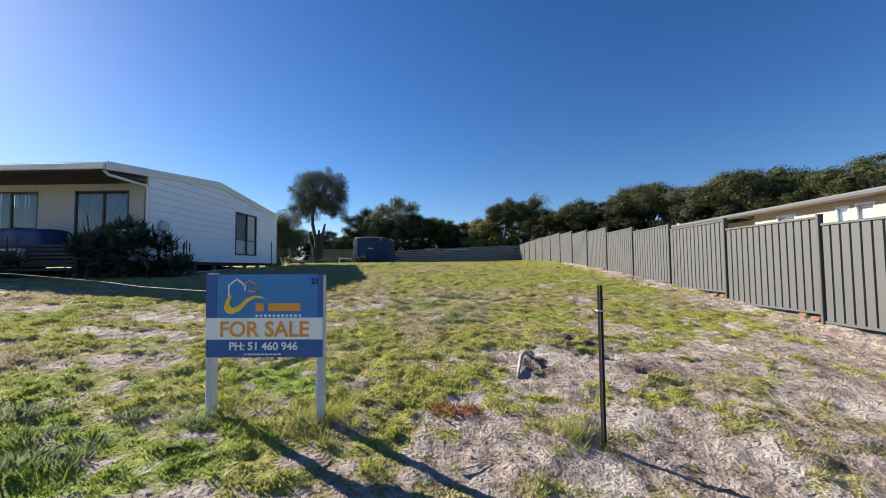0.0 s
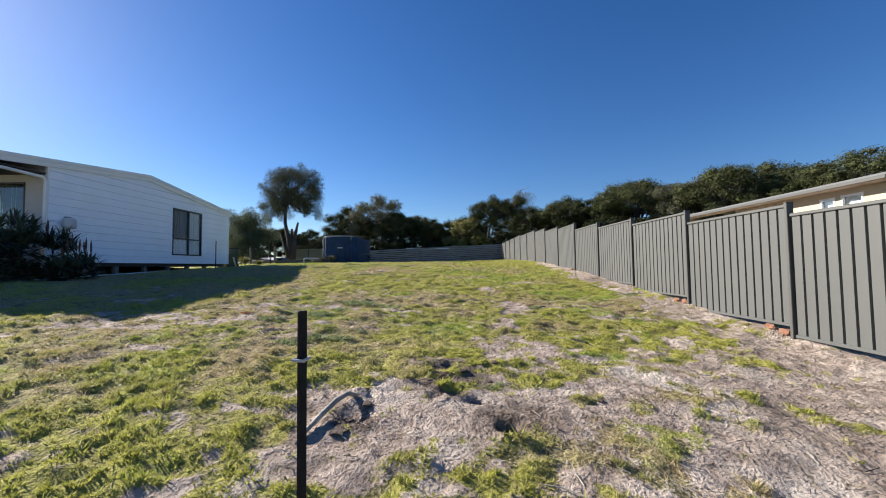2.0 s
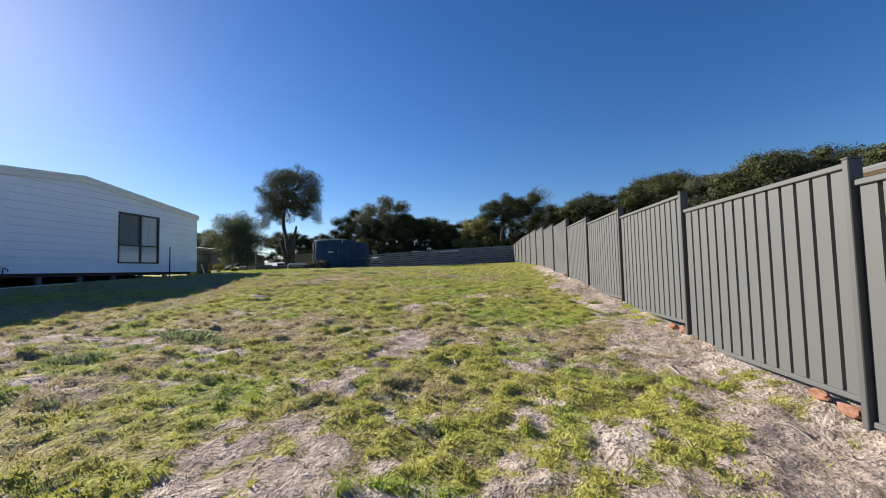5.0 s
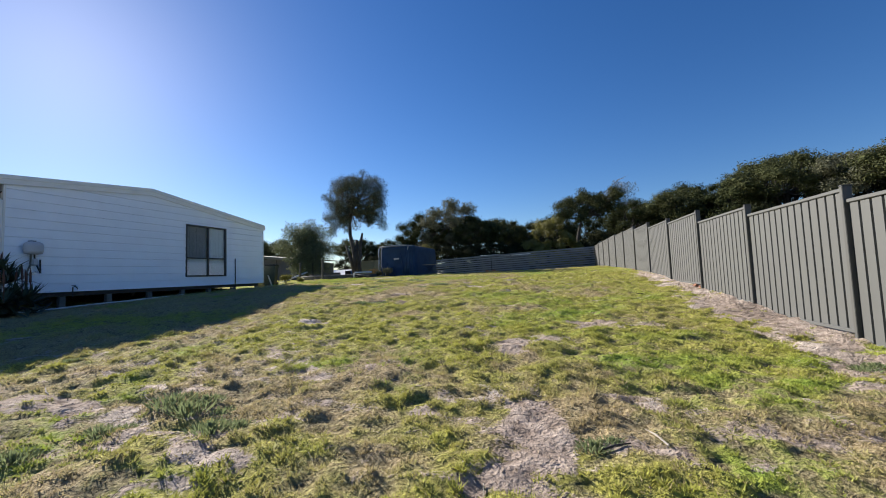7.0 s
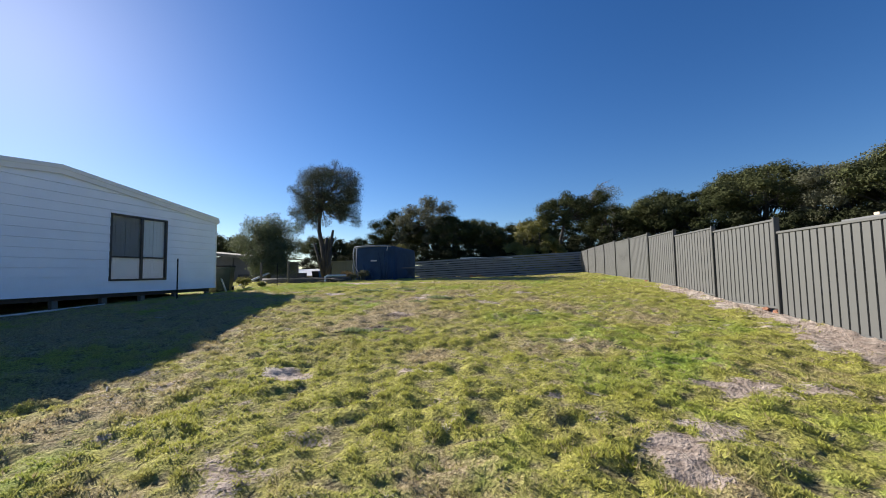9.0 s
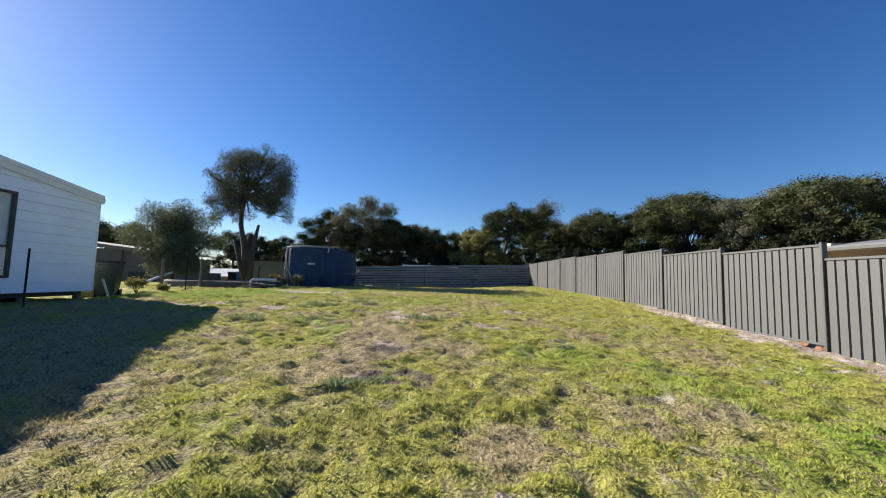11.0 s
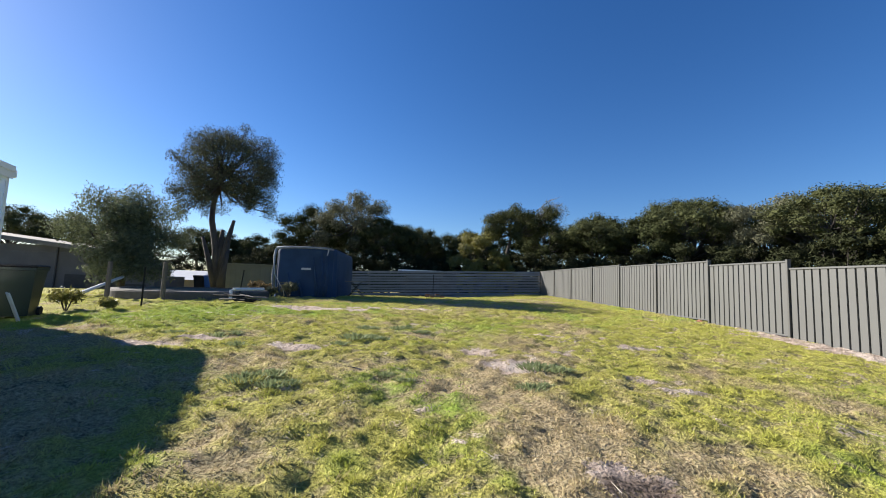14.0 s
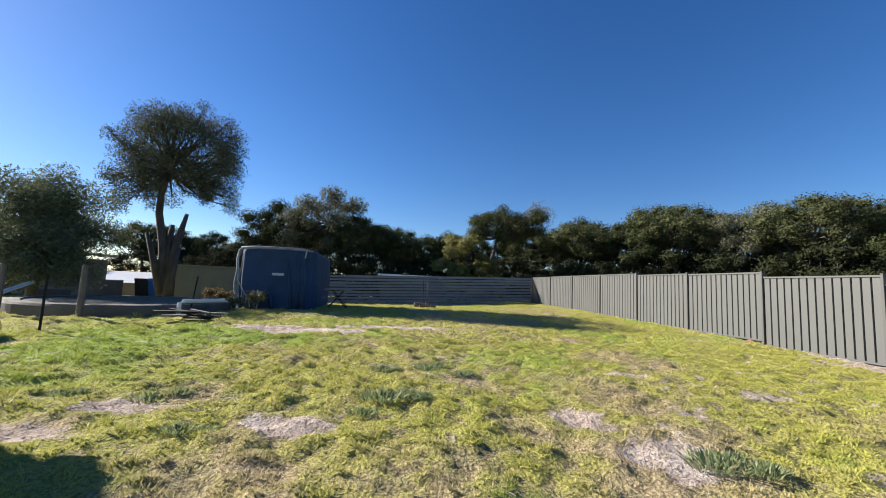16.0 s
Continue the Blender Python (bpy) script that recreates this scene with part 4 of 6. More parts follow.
def lettering(body, size, cx, cz, mat, label):
    """Raised letters on the board, each a piece of its own."""
    src = bmesh.new()
    me = text_mesh(body, size, 0.0012)
    src.from_mesh(me)
    bpy.data.meshes.remove(me)
    bmesh.ops.remove_doubles(src, verts=src.verts[:], dist=1e-6)
    left = set(src.verts)
    while left:
        todo, seen = [left.pop()], []
        while todo:
            v = todo.pop()
            seen.append(v)
            for e in v.link_edges:
                o = e.other_vert(v)
                if o in left:
                    left.remove(o)
                    todo.append(o)
        bm = bmesh.new()
        twin = {v: bm.verts.new(v.co) for v in seen}
        for f in {f for v in seen for f in v.link_faces}:
            bm.faces.new([twin[v] for v in f.verts])
        ob = part("letter", bm, mat, panel, label)
        ob.matrix_basis = SO @ Matrix.Translation((cx, SY - 0.006, cz)) @ Matrix.Rotation(math.pi / 2, 4, "X")
    src.free()


lettering("FOR SALE", 0.163, (SX0 + SX1) / 2, band0 + 0.024, M_ORANGE, "orange printed letter")
lettering("PH: 51 460 946", 0.085, (SX0 + SX1) / 2 - 0.005, SZ0 + 0.058, M_SIGN_WHITE, "white printed letter or digit")
lettering("21", 0.06, SX1 - 0.06, SZ1 - 0.075, M_BLACK, "black handwritten digit")


def flat(bm, pts, y, t=0.0022):
    """A flat outline in the board's plane, pts as (x, z)."""
    f = [bm.verts.new((x, y, z)) for x, z in pts]
    b = [bm.verts.new((x, y + t, z)) for x, z in pts]
    bm.faces.new(f), bm.faces.new(b[::-1])
    for i in range(len(pts)):
        j = (i + 1) % len(pts)
        bm.faces.new((f[j], f[i], b[i], b[j]))


def stroke(pts, w, y):
    bm = bmesh.new()
    for (xa, za), (xb, zb) in zip(pts, pts[1:]):
        d = Vector((xb - xa, zb - za))
        n_ = Vector((-d.y, d.x)).normalized() * w / 2
        e = d.normalized() * w * 0.35
        flat(bm, [(xa - e.x + n_.x, za - e.y + n_.y), (xb + e.x + n_.x, zb + e.y + n_.y), (xb + e.x - n_.x, zb + e.y - n_.y), (xa - e.x - n_.x, za - e.y - n_.y)], y)
    return bm


def sxy(u, v):
    return SX0 + u * (SX1 - SX0), SZ1 - v * H


house_w = [sxy(0.19, 0.27), sxy(0.19, 0.13), sxy(0.26, 0.055), sxy(0.33, 0.13), sxy(0.33, 0.19)]
house_o = [sxy(0.31, 0.13), sxy(0.37, 0.075), sxy(0.43, 0.12), sxy(0.43, 0.21), sxy(0.36, 0.20)]
spart("house_outline", stroke(house_w, 0.011, SY - 0.0035), M_SIGN_WHITE, parent=panel)
spart("house_outline", stroke(house_o, 0.011, SY - 0.0055), M_ORANGE, parent=panel)
bm = bmesh.new()
outer = [sxy(*p) for p in ((0.225, 0.235), (0.17, 0.31), (0.152, 0.40), (0.175, 0.465), (0.225, 0.478), (0.29, 0.44), (0.36, 0.335), (0.42, 0.285), (0.47, 0.285), (0.515, 0.315))]
inner = [sxy(*p) for p in ((0.515, 0.305), (0.47, 0.262), (0.42, 0.255), (0.35, 0.285), (0.28, 0.375), (0.235, 0.405), (0.205, 0.385), (0.20, 0.34), (0.215, 0.28))]
for i in range(8):
    a0, a1 = outer[i], outer[i + 1]
    b0, b1 = inner[8 - i], inner[7 - i]
    flat(bm, [a0, a1, b1, b0], SY - 0.0075)
spart("wave_mark", bm, M_YELLOW, parent=panel)
for u0, u1 in ((0.425, 0.495), (0.535, 0.81)):
    (xa, za), (xb, zb) = sxy(u0, 0.445), sxy(u1, 0.35)
    bm = bmesh.new()
    flat(bm, [(xa, za), (xa, zb), (xb, zb), (xb, za)], SY - 0.004)
    spart("name_mark", bm, M_ORANGE, parent=panel)
bm = bmesh.new()
for i in range(11):
    (xa, za), (xb, zb) = sxy(0.425 + i * 0.037, 0.515), sxy(0.445 + i * 0.037, 0.485)
    flat(bm, [(xa, za), (xa, zb), (xb, zb), (xb, za)], SY - 0.0035)
spart("small_print", bm, M_SIGN_WHITE, parent=panel)
bm = bmesh.new()
for i in range(9):
    (xa, za), (xb, zb) = sxy(0.33 + i * 0.036, 0.968), sxy(0.36 + i * 0.036, 0.953)
    flat(bm, [(xa, za), (xa, zb), (xb, zb), (xb, za)], SY - 0.0055)
spart("small_print", bm, M_SIGN_WHITE, parent=panel)

# ---- star pickets and timber posts ----
def picket(x, y, top, label, lean=(0.0, 0.0)):
    z0 = gz(x, y)
    ob = thing("star_picket", (x, y, z0), label, "stake", "boundary stakes")
    bm = bmesh.new()
    for a in (0.3, 0.3 + math.tau / 3, 0.3 + 2 * math.tau / 3):
        c, s = math.cos(a), math.sin(a)
        vs = [bm.verts.new(p) for p in ((-s * 0.003, c * 0.003, -0.2), (c * 0.021 - s * 0.003, s * 0.021 + c * 0.003, -0.2), (c * 0.021 + s * 0.003, s * 0.021 - c * 0.003, -0.2), (s * 0.003, -c * 0.003, -0.2))]
        vt = [bm.verts.new(v.co + Vector((lean[0], lean[1], top - z0 + 0.2))) for v in vs]
        bm.faces.new(vs[::-1]), bm.faces.new(vt)
        for i in range(4):
            j = (i + 1) % 4
            bm.faces.new((vs[i], vs[j], vt[j], vt[i]))
    part("shaft", bm, M_BLACK, ob)
    return ob


front_stake = picket(1.303, 3.384, 1.422, "black steel star picket with a white string tied near its top")
bm = bmesh.new()
tube(bm, [(0.024, -0.024, 1.0), (-0.026, -0.024, 1.003), (-0.026, 0.026, 1.0), (0.026, 0.026, 1.002), (0.024, -0.026, 1.004)], [0.006] * 5, 6)
part("string_tie", bm, M_SEAM, front_stake)
picket(-8.73, 18.63, 2.87, "black star picket in the shade beside the white house")
picket(-8.7, 23.7, 2.80, "black star picket in sunlit grass")
picket(-7.65, 26.6, 2.85, "leaning black star picket by scrap timber", (0.12, 0.0))
picket(-0.75, 33.8, 3.1, "black star picket near the slatted back fence")


def timber_post(x, y, h):
    ob = thing("timber_post", (x, y, gz(x, y)), "weathered grey round timber fence post", "post", "old wire fence")
    bm = bmesh.new()
    tube(bm, [(0, 0, -0.2), (0.01, 0, h * 0.5), (0.0, 0.01, h - 0.02), (0, 0.01, h)], [0.065, 0.062, 0.058, 0.045], 10)
    part("shaft", bm, M_OLDPOST, ob)


for x, y, h in ((-9.25, 25.4, 1.08), (-10.9, 25.6, 1.1), (-10.6, 22.9, 1.0)):
    timber_post(x, y, h)

# ---- verandah and garden by the white house ----
def aloe(x, y, seed, r, h, n_rosettes):
    random.seed(seed)
    z0 = gz(x, y)
    ob = thing("aloe_clump", (x, y, z0), "large dark green aloe clump with tall flower spikes", "plant")
    quads = []
    tops = []
    for k in range(n_rosettes):
        a, d = random.uniform(0, math.tau), r * math.sqrt(random.random()) * 0.8
        cx, cy = d * math.cos(a), d * math.sin(a)
        cz = h * (0.25 + 0.5 * (1 - (d / r) ** 2)) * random.uniform(0.7, 1.1)
        tops.append((cx, cy, cz))
        for j in range(36):
            b, e = random.uniform(0, math.tau), random.uniform(-0.25, 1.2)
            L = random.uniform(0.35, 0.62)
            d1 = Vector((math.cos(b) * math.cos(e), math.sin(b) * math.cos(e), math.sin(e)))
            side = Vector((-math.sin(b), math.cos(b), 0)) * random.uniform(0.018, 0.028)
            p0 = Vector((cx, cy, cz))
            p1 = p0 + d1 * L * 0.55
            p2 = p0 + d1 * L + Vector((0, 0, -0.10 * L))
            quads.append((p0 - side * 0.8, p0 + side * 0.8, p1 + side, p1 - side))
            quads.append((p1 - side, p1 + side, p2 + side * 0.08, p2 - side * 0.08))
        for j in range(10):
            p0 = Vector((cx * 0.9, cy * 0.9, 0)) + Vector((random.uniform(-0.2, 0.2), random.uniform(-0.2, 0.2), random.uniform(0.0, cz * 0.8)))
            b = random.uniform(0, math.tau)
            dn = Vector((math.cos(b), math.sin(b), random.uniform(-0.5, 0.5)))
            sd = Vector((-math.sin(b), math.cos(b), 0)) * 0.05
            quads.append((p0 - sd, p0 + sd, p0 + dn * 0.5 + sd * 0.2, p0 + dn * 0.5 - sd * 0.2))
    me = raw_mesh("leaves", [[tuple(v) for v in q] for q in quads], 4, M_ALOE)
    lv = new("leaves", me)
    lv.parent = ob
    for i, (cx, cy, cz) in enumerate(tops[:9]):
        bm = bmesh.new()
        hh = random.uniform(0.55, 0.85)
        lean = Vector((random.uniform(-0.12, 0.12), random.uniform(-0.12, 0.12), hh))
        b = Vector((cx, cy, cz))
        tube(bm, [b, b + lean * 0.55, b + lean * 0.62, b + lean * 0.85, b + lean], [0.009, 0.009, 0.022, 0.02, 0.004], 7)
        part("flower_spike", bm, M_SPIKE, ob, "dull red flower spike")
    return ob


aloe(-9.5, 11.35, 3, 1.5, 1.95, 40)
aloe(-8.55, 11.95, 4, 0.7, 0.7, 10)
aloe(-12.1, 10.3, 5, 0.6, 0.7, 6)

# low slatted screen along the verandah
scr = thing("verandah_screen", (-13.0, 10.95, gz(-13, 10.95)), "low dark slatted timber screen in front of the verandah", "fence")
zs = gz(-13, 10.95)
for k in range(7):
    part("slat", boxed((-5.5, -0.012, 0.08 + k * 0.115), (2.4, 0.012, 0.16 + k * 0.115), 0.003), M_SOFFIT, scr)
for xx in (-5.3, -2.8, -0.2, 2.3):
    part("post", boxed((xx - 0.04, 0.013, -0.15), (xx + 0.04, 0.09, 0.95), 0.005), M_TIMBER, scr)

deck = thing("verandah_deck", (-14.9, 11.7, 1.5), "timber verandah deck of the white house", "deck")
for k in range(10):
    part("deck_board", boxed((-5.0, -0.62 + k * 0.14, 0.24), (4.6, -0.62 + k * 0.14 + 0.13, 0.28), 0.003), M_TIMBER, deck)
for xx in (-4.6, -1.5, 1.5, 4.4):
    part("joist", boxed((xx - 0.04, -0.6, -0.35), (xx + 0.04, 0.75, 0.238)), M_TIMBER, deck)


def lumpy_cover(name, at, size, mat, label, seed):
    bm = bmesh.new()
    bmesh.ops.create_cube(bm, size=1.0)
    bmesh.ops.subdivide_edges(bm, edges=bm.edges[:], cuts=9, use_grid_fill=True)
    for v in bm.verts:
        v.co = v.co.lerp(v.co.normalized() * 0.62, 0.28)
        p = Vector((v.co.x * size[0], v.co.y * size[1], v.co.z * size[2]))
        p += v.co.normalized() * 0.09 * noise.noise(p * 2.3 + Vector((seed, 0, 0))) * (1 if v.co.z > -0.3 else 0.3)
        v.co = p
    ob = mesh_ob(name, bm, mat, True)
    ob.location = (at[0], at[1], at[2] + size[2] * 0.48)
    return tagged(ob, label, "cover")


lumpy_cover("tarp_covered_furniture", (-12.75, 11.45, 1.78), (1.9, 0.9, 1.05), M_BLUE, "outdoor furniture under a blue tarpaulin on the verandah", 2)
bench = thing("verandah_bench", (-13.0, 11.0, 1.78), "pale timber bench on the verandah", "bench")
part("seat", boxed((-0.9, -0.2, 0.36), (0.9, 0.14, 0.42), 0.01), M_PLINTH, bench)
for xx in (-0.8, 0.8):
    part("leg", boxed((xx - 0.04, -0.18, 0.0), (xx + 0.04, 0.12, 0.358), 0.005), M_PLINTH, bench)

# string from the sign towards the house
bm = bmesh.new()
pts = [(-1.70, 3.44, 1.39), (-3.4, 4.72, 1.375), (-5.11, 6.0, 1.40), (-8.5, 7.45, 1.53), (-11.5, 8.8, 1.75)]
tube(bm, pts, [0.0025] * 5, 5)
tagged(mesh_ob("boundary_string", bm, M_SEAM), "thin pale string stretched from the sign towards the house", "string")

# ---- wheelie bins ----
def wheelie_bin(x, y, mat, lid_mat, label, rz, open_lid=False):
    z0 = gz(x, y)
    ob = thing("wheelie_bin", (x, y, z0), label, "bin", "bins", rz=rz)
    bm = bmesh.new()
    lo = [bm.verts.new(p) for p in ((-0.21, -0.22, 0.03), (0.21, -0.22, 0.03), (0.21, 0.2, 0.03), (-0.21, 0.2, 0.03))]
    mid = [bm.verts.new(p) for p in ((-0.28, -0.33, 0.94), (0.28, -0.33, 0.94), (0.28, 0.30, 0.94), (-0.28, 0.30, 0.94))]
    rim = [bm.verts.new((v.co.x * 1.07, v.co.y * 1.07, 0.95)) for v in mid]
    top = [bm.verts.new((v.co.x * 1.07, v.co.y * 1.07, 1.0)) for v in mid]
    bm.faces.new(lo[::-1])
    for a, b in ((lo, mid), (mid, rim), (rim, top)):
        for i in range(4):
            j = (i + 1) % 4
            bm.faces.new((a[i], a[j], b[j], b[i]))
    bm.faces.new(top)
    part("body", bm, mat, ob)
    bm = boxed((-0.31, -0.36, 1.003), (0.31, 0.34, 1.06), 0.025)
    if open_lid:
        bm.transform(Matrix.Translation((0, 0.34, 1.0)) @ Matrix.Rotation(math.radians(-112), 4, "X") @ Matrix.Translation((0, -0.34, -1.0)))
    part("lid", bm, lid_mat, ob)
    bm = bmesh.new()
    tube(bm, [(-0.25, 0.40, 0.97), (0.25, 0.40, 0.97)], [0.018] * 2, 8)
    part("handle", bm, mat, ob)
    for xx in (-0.24, 0.24):
        bm = bmesh.new()
        bmesh.ops.create_cone(bm, cap_ends=True, segments=16, radius1=0.1, radius2=0.1, depth=0.05, matrix=Matrix.Translation((xx, 0.24, 0.1)) @ Matrix.Rotation(math.pi / 2, 4, "Y"))
        part("wheel", bm, M_BLACK, ob)
    return ob


wheelie_bin(-10.5, 22.05, M_BINLID, M_BINGREEN, "olive green wheelie bin with a dark lid behind the white house", 20)
wheelie_bin(-10.02, 22.15, M_BINGREEN, M_BLACK, "dark green wheelie bin beside the other behind the white house", 25)
leaning = mesh_ob("leaning_board", boxed((-0.05, -0.012, 0.0), (0.05, 0.012, 0.62), 0.004), M_PLINTH)
leaning.matrix_world = pose(-9.55, 21.68, gz(-9.55, 21.68) - 0.01, 24, 8, -20)
tagged(leaning, "short white board leaning against the dark green bin", "board")
wheelie_bin(-14.5, 37.6, M_BLACK, M_BLACK, "black wheelie bin near the tall tree", 10)
wheelie_bin(-13.75, 37.4, M_BINBLUE, M_BINBLUE, "blue wheelie bin near the tall tree", -8)

# ---- round concrete slab, pipes and scrap ----
slab = thing("round_concrete_tank_base", (-9.7, 28.0, gz(-9.7, 28.0)), "low round weathered concrete tank base", "concrete base")
bm = bmesh.new()
prof = [(2.42, -0.35), (2.42, 0.24), (2.38, 0.29), (2.1, 0.30), (2.08, 0.22), (0.0, 0.21)]
segs = 64
prev = None
for r, zz in prof:
    ring = [bm.verts.new((r * math.cos(k * math.tau / segs), r * math.sin(k * math.tau / segs), zz + 0.012 * noise.noise(Vector((k * 0.7, r, zz))))) for k in range(segs)] if r else None
    if prev and ring:
        for k in range(segs):
            bm.faces.new((prev[k], prev[(k + 1) % segs], ring[(k + 1) % segs], ring[k]))
    if not ring:
        bm.faces.new(prev)
    prev = ring or prev
# concrete darkened so the bushy tree's shade sits in its colour
part("base", bm, material("shade_darkened_concrete", (0.085, 0.082, 0.074), 0.9, var=0.4, scale=2, fine=30, bump=0.4), slab)
bm = bmesh.new()
bmesh.ops.create_cone(bm, cap_ends=True, segments=64, radius1=2.07, radius2=2.05, depth=0.05, matrix=Matrix.Translation((0, 0, 0.245)))
part("cover_net", bm, M_POOL, slab, "dark green net cover")


def pipe(name, pts, r, mat, label, category="pipe"):
    bm = bmesh.new()
    tube(bm, pts, [r] * len(pts), 12)
    return tagged(mesh_ob(name, bm, mat, False), label, category)


g_ = gz(-11.3, 24.3)
pipe("long_white_pole", [(-11.0, 24.2, g_ + 0.02), (-13.3, 29.6, g_ + 0.62)], 0.055, M_PVC, "long white pole propped at a slant beside the old fence", "pole")
g_ = gz(-7.7, 26.7)
pipe("white_drain_pipe", [(-7.75, 26.3, g_ + 0.02), (-7.75, 26.3, g_ + 0.30), (-7.70, 26.36, g_ + 0.34), (-7.15, 27.4, g_ + 0.34)], 0.05, M_PVC, "white plastic drain pipe with an elbow")
random.seed(11)
for i in range(9):
    a = random.uniform(-0.5, 0.5)
    cx, cy = -7.0 + random.uniform(-0.3, 0.3), 25.3 + random.uniform(-0.2, 0.2)
    L = random.uniform(0.4, 0.85)
    ob = mesh_ob("scrap_plank", boxed((-L / 2, -random.uniform(0.03, 0.08), -0.015), (L / 2, 0.05, 0.02), 0.004), [M_BLACK, M_BLACK, M_TIMBER][i % 3])
    ob.matrix_world = pose(cx, cy, gz(cx, cy) + 0.04 + i * 0.022, random.uniform(-4, 4), random.uniform(-3, 6), math.degrees(a))
    tagged(ob, "weathered scrap plank in a loose pile on the grass", "plank", "scrap pile")

tb = thing("small_table", (-4.35, 30.3, gz(-4.35, 30.3)), "small dark folding table beside the covered caravan", "table")
part("top", boxed((-0.45, -0.3, 0.66), (0.45, 0.3, 0.70), 0.008), M_TIMBER, tb)
for sx in (-1, 1):
    for sy in (-0.24, 0.24):
        bm = bmesh.new()
        tube(bm, [(sx * 0.36, sy, -0.02), (-sx * 0.2, sy + 0.01 * sx, 0.655)], [0.016] * 2, 6)
        part("leg", bm, M_BLACK, tb)
random.seed(4)
for i in range(11):
    ob = mesh_ob("loose_brick", boxed((-0.115, -0.055, -0.038), (0.115, 0.055, 0.038), 0.006), M_RUBBLE if i % 3 else M_CONCRETE)
    cx, cy = -0.75 + (i % 4) * 0.26 - 0.3, 33.5 + (i // 4) * 0.06
    ob.matrix_world = pose(cx, cy, gz(cx, 33.5) + 0.03 + (i // 4) * 0.078, 0, 0, random.uniform(-12, 12))
    tagged(ob, "loose brick in a small stack near the back fence", "brick", "brick stack")

# bleached curved stub and sticks in the sand
g_ = gz(0.92, 4.65)
bm = bmesh.new()
tube(bm, [(0.84, 4.44, g_ - 0.03), (0.88, 4.58, g_ + 0.02), (0.92, 4.75, g_ + 0.055), (0.97, 4.92, g_ + 0.09), (1.03, 5.06, g_ + 0.10), (1.09, 5.14, g_ + 0.05)], [0.012, 0.017, 0.021, 0.022, 0.020, 0.014], 7)
tagged(mesh_ob("curved_dead_branch", bm, M_DEADWOOD, True), "bleached dead branch end sticking up out of the sand", "branch")
# low dark mound added in place of the dark hollow beside the branch
md = mesh_ob("dark_mound", stone_bm(60, (0.10, 0.09, 0.016)), material("dark_hollow_fill", (0.10, 0.075, 0.058), 0.95, var=0.5, scale=14, fine=70, bump=0.9, bump_dist=0.02))
md.location = (1.06, 4.64, gz(1.06, 4.64) - 0.012)
tagged(md, "small dark mound standing in for the dark hollow under the dead branch", "soil mound")
random.seed(21)
for i in range(46):
    cx, cy = random.uniform(-2.5, 6.3), random.uniform(2.2, 9.5)
    if i > 34:
        cx, cy = random.uniform(-5.5, 6.0), random.uniform(10, 19)
    a, L = random.uniform(0, math.tau), random.uniform(0.07, 0.30)
    b = a + random.uniform(-0.5, 0.5)
    p0 = Vector((cx, cy, gz(cx, cy) + 0.012))
    p1 = Vector((cx + math.cos(a) * L * 0.5, cy + math.sin(a) * L * 0.5, 0))
    p1.z = gz(p1.x, p1.y) + 0.02
    p2 = Vector((p1.x + math.cos(b) * L * 0.5, p1.y + math.sin(b) * L * 0.5, 0))
    p2.z = gz(p2.x, p2.y) + 0.014
    bm = bmesh.new()
    w = random.uniform(0.004, 0.009)
    tube(bm, [p0, p1, p2], [w, w, w * 0.5], 5)
    tagged(mesh_ob("dry_stick", bm, M_DEADWOOD if i % 2 else M_BARK), "thin dry stick lying on the sandy ground", "stick", "litter on the block")
for i, (cx, cy, s) in enumerate(((2.0, 5.75, 1.0), (2.25, 5.6, 0.8), (1.75, 5.5, 0.7), (2.35, 6.0, 0.9), (3.2, 5.3, 0.6), (1.2, 5.0, 0.9), (2.9, 4.4, 0.5), (3.9, 10.0, 1.0))):
    st = mesh_ob("soil_clod", stone_bm(40 + i, (0.05 * s, 0.06 * s, 0.016 * s)), material("dark_soil_%d" % i, (0.07, 0.05, 0.038), 0.95, var=0.4, scale=20, fine=90, bump=0.8) if i == 0 else bpy.data.materials["dark_soil_0"])
    st.location = (cx, cy, gz(cx, cy) + 0.004)
    tagged(st, "dark damp clod of dug soil on the sand", "soil clod", "clods")

# ---- sheds and far roofs ----
gs = thing("green_garden_shed", (-10.7, 37.2, gz(-10.7, 37.2)), "faded green sheet-metal garden shed behind the caravan", "shed")
z0 = gz(-10.7, 37.2)
for i in range(16):
    x0 = -2.2 + i * 0.275
    part("sheet", boxed((x0, -0.62, -0.1), (x0 + 0.268, -0.60, 3.30 - z0), 0.006), M_SHEDGREEN, gs)
part("wall", boxed((-2.2, -0.595, -0.1), (2.2, 0.7, 3.28 - z0)), M_SHEDGREEN, gs)
part("roof", boxed((-2.28, -0.72, 3.302 - z0), (2.28, 0.8, 3.36 - z0), 0.01), M_SHEDGREEN, gs)

sh = thing("long_grey_shed", (-20.0, 34.6, 0.9), "long grey-beige shed with a pale sloping roof edge and dark panels for openings", "shed")


def wedge(x0, x1, y0, y1, zl, a, t):
    """A roof slab over x0..x1 that falls by a per metre from zl."""
    bm = bmesh.new()
    vs = [bm.verts.new((x, y, zl - a * (x - x0) + d)) for x in (x0, x1) for y in (y0, y1) for d in (0, t)]
    for q in ((0, 1, 3, 2), (4, 6, 7, 5), (0, 4, 5, 1), (2, 3, 7, 6), (1, 5, 7, 3), (0, 2, 6, 4)):
        bm.faces.new([vs[k] for k in q])
    return bm


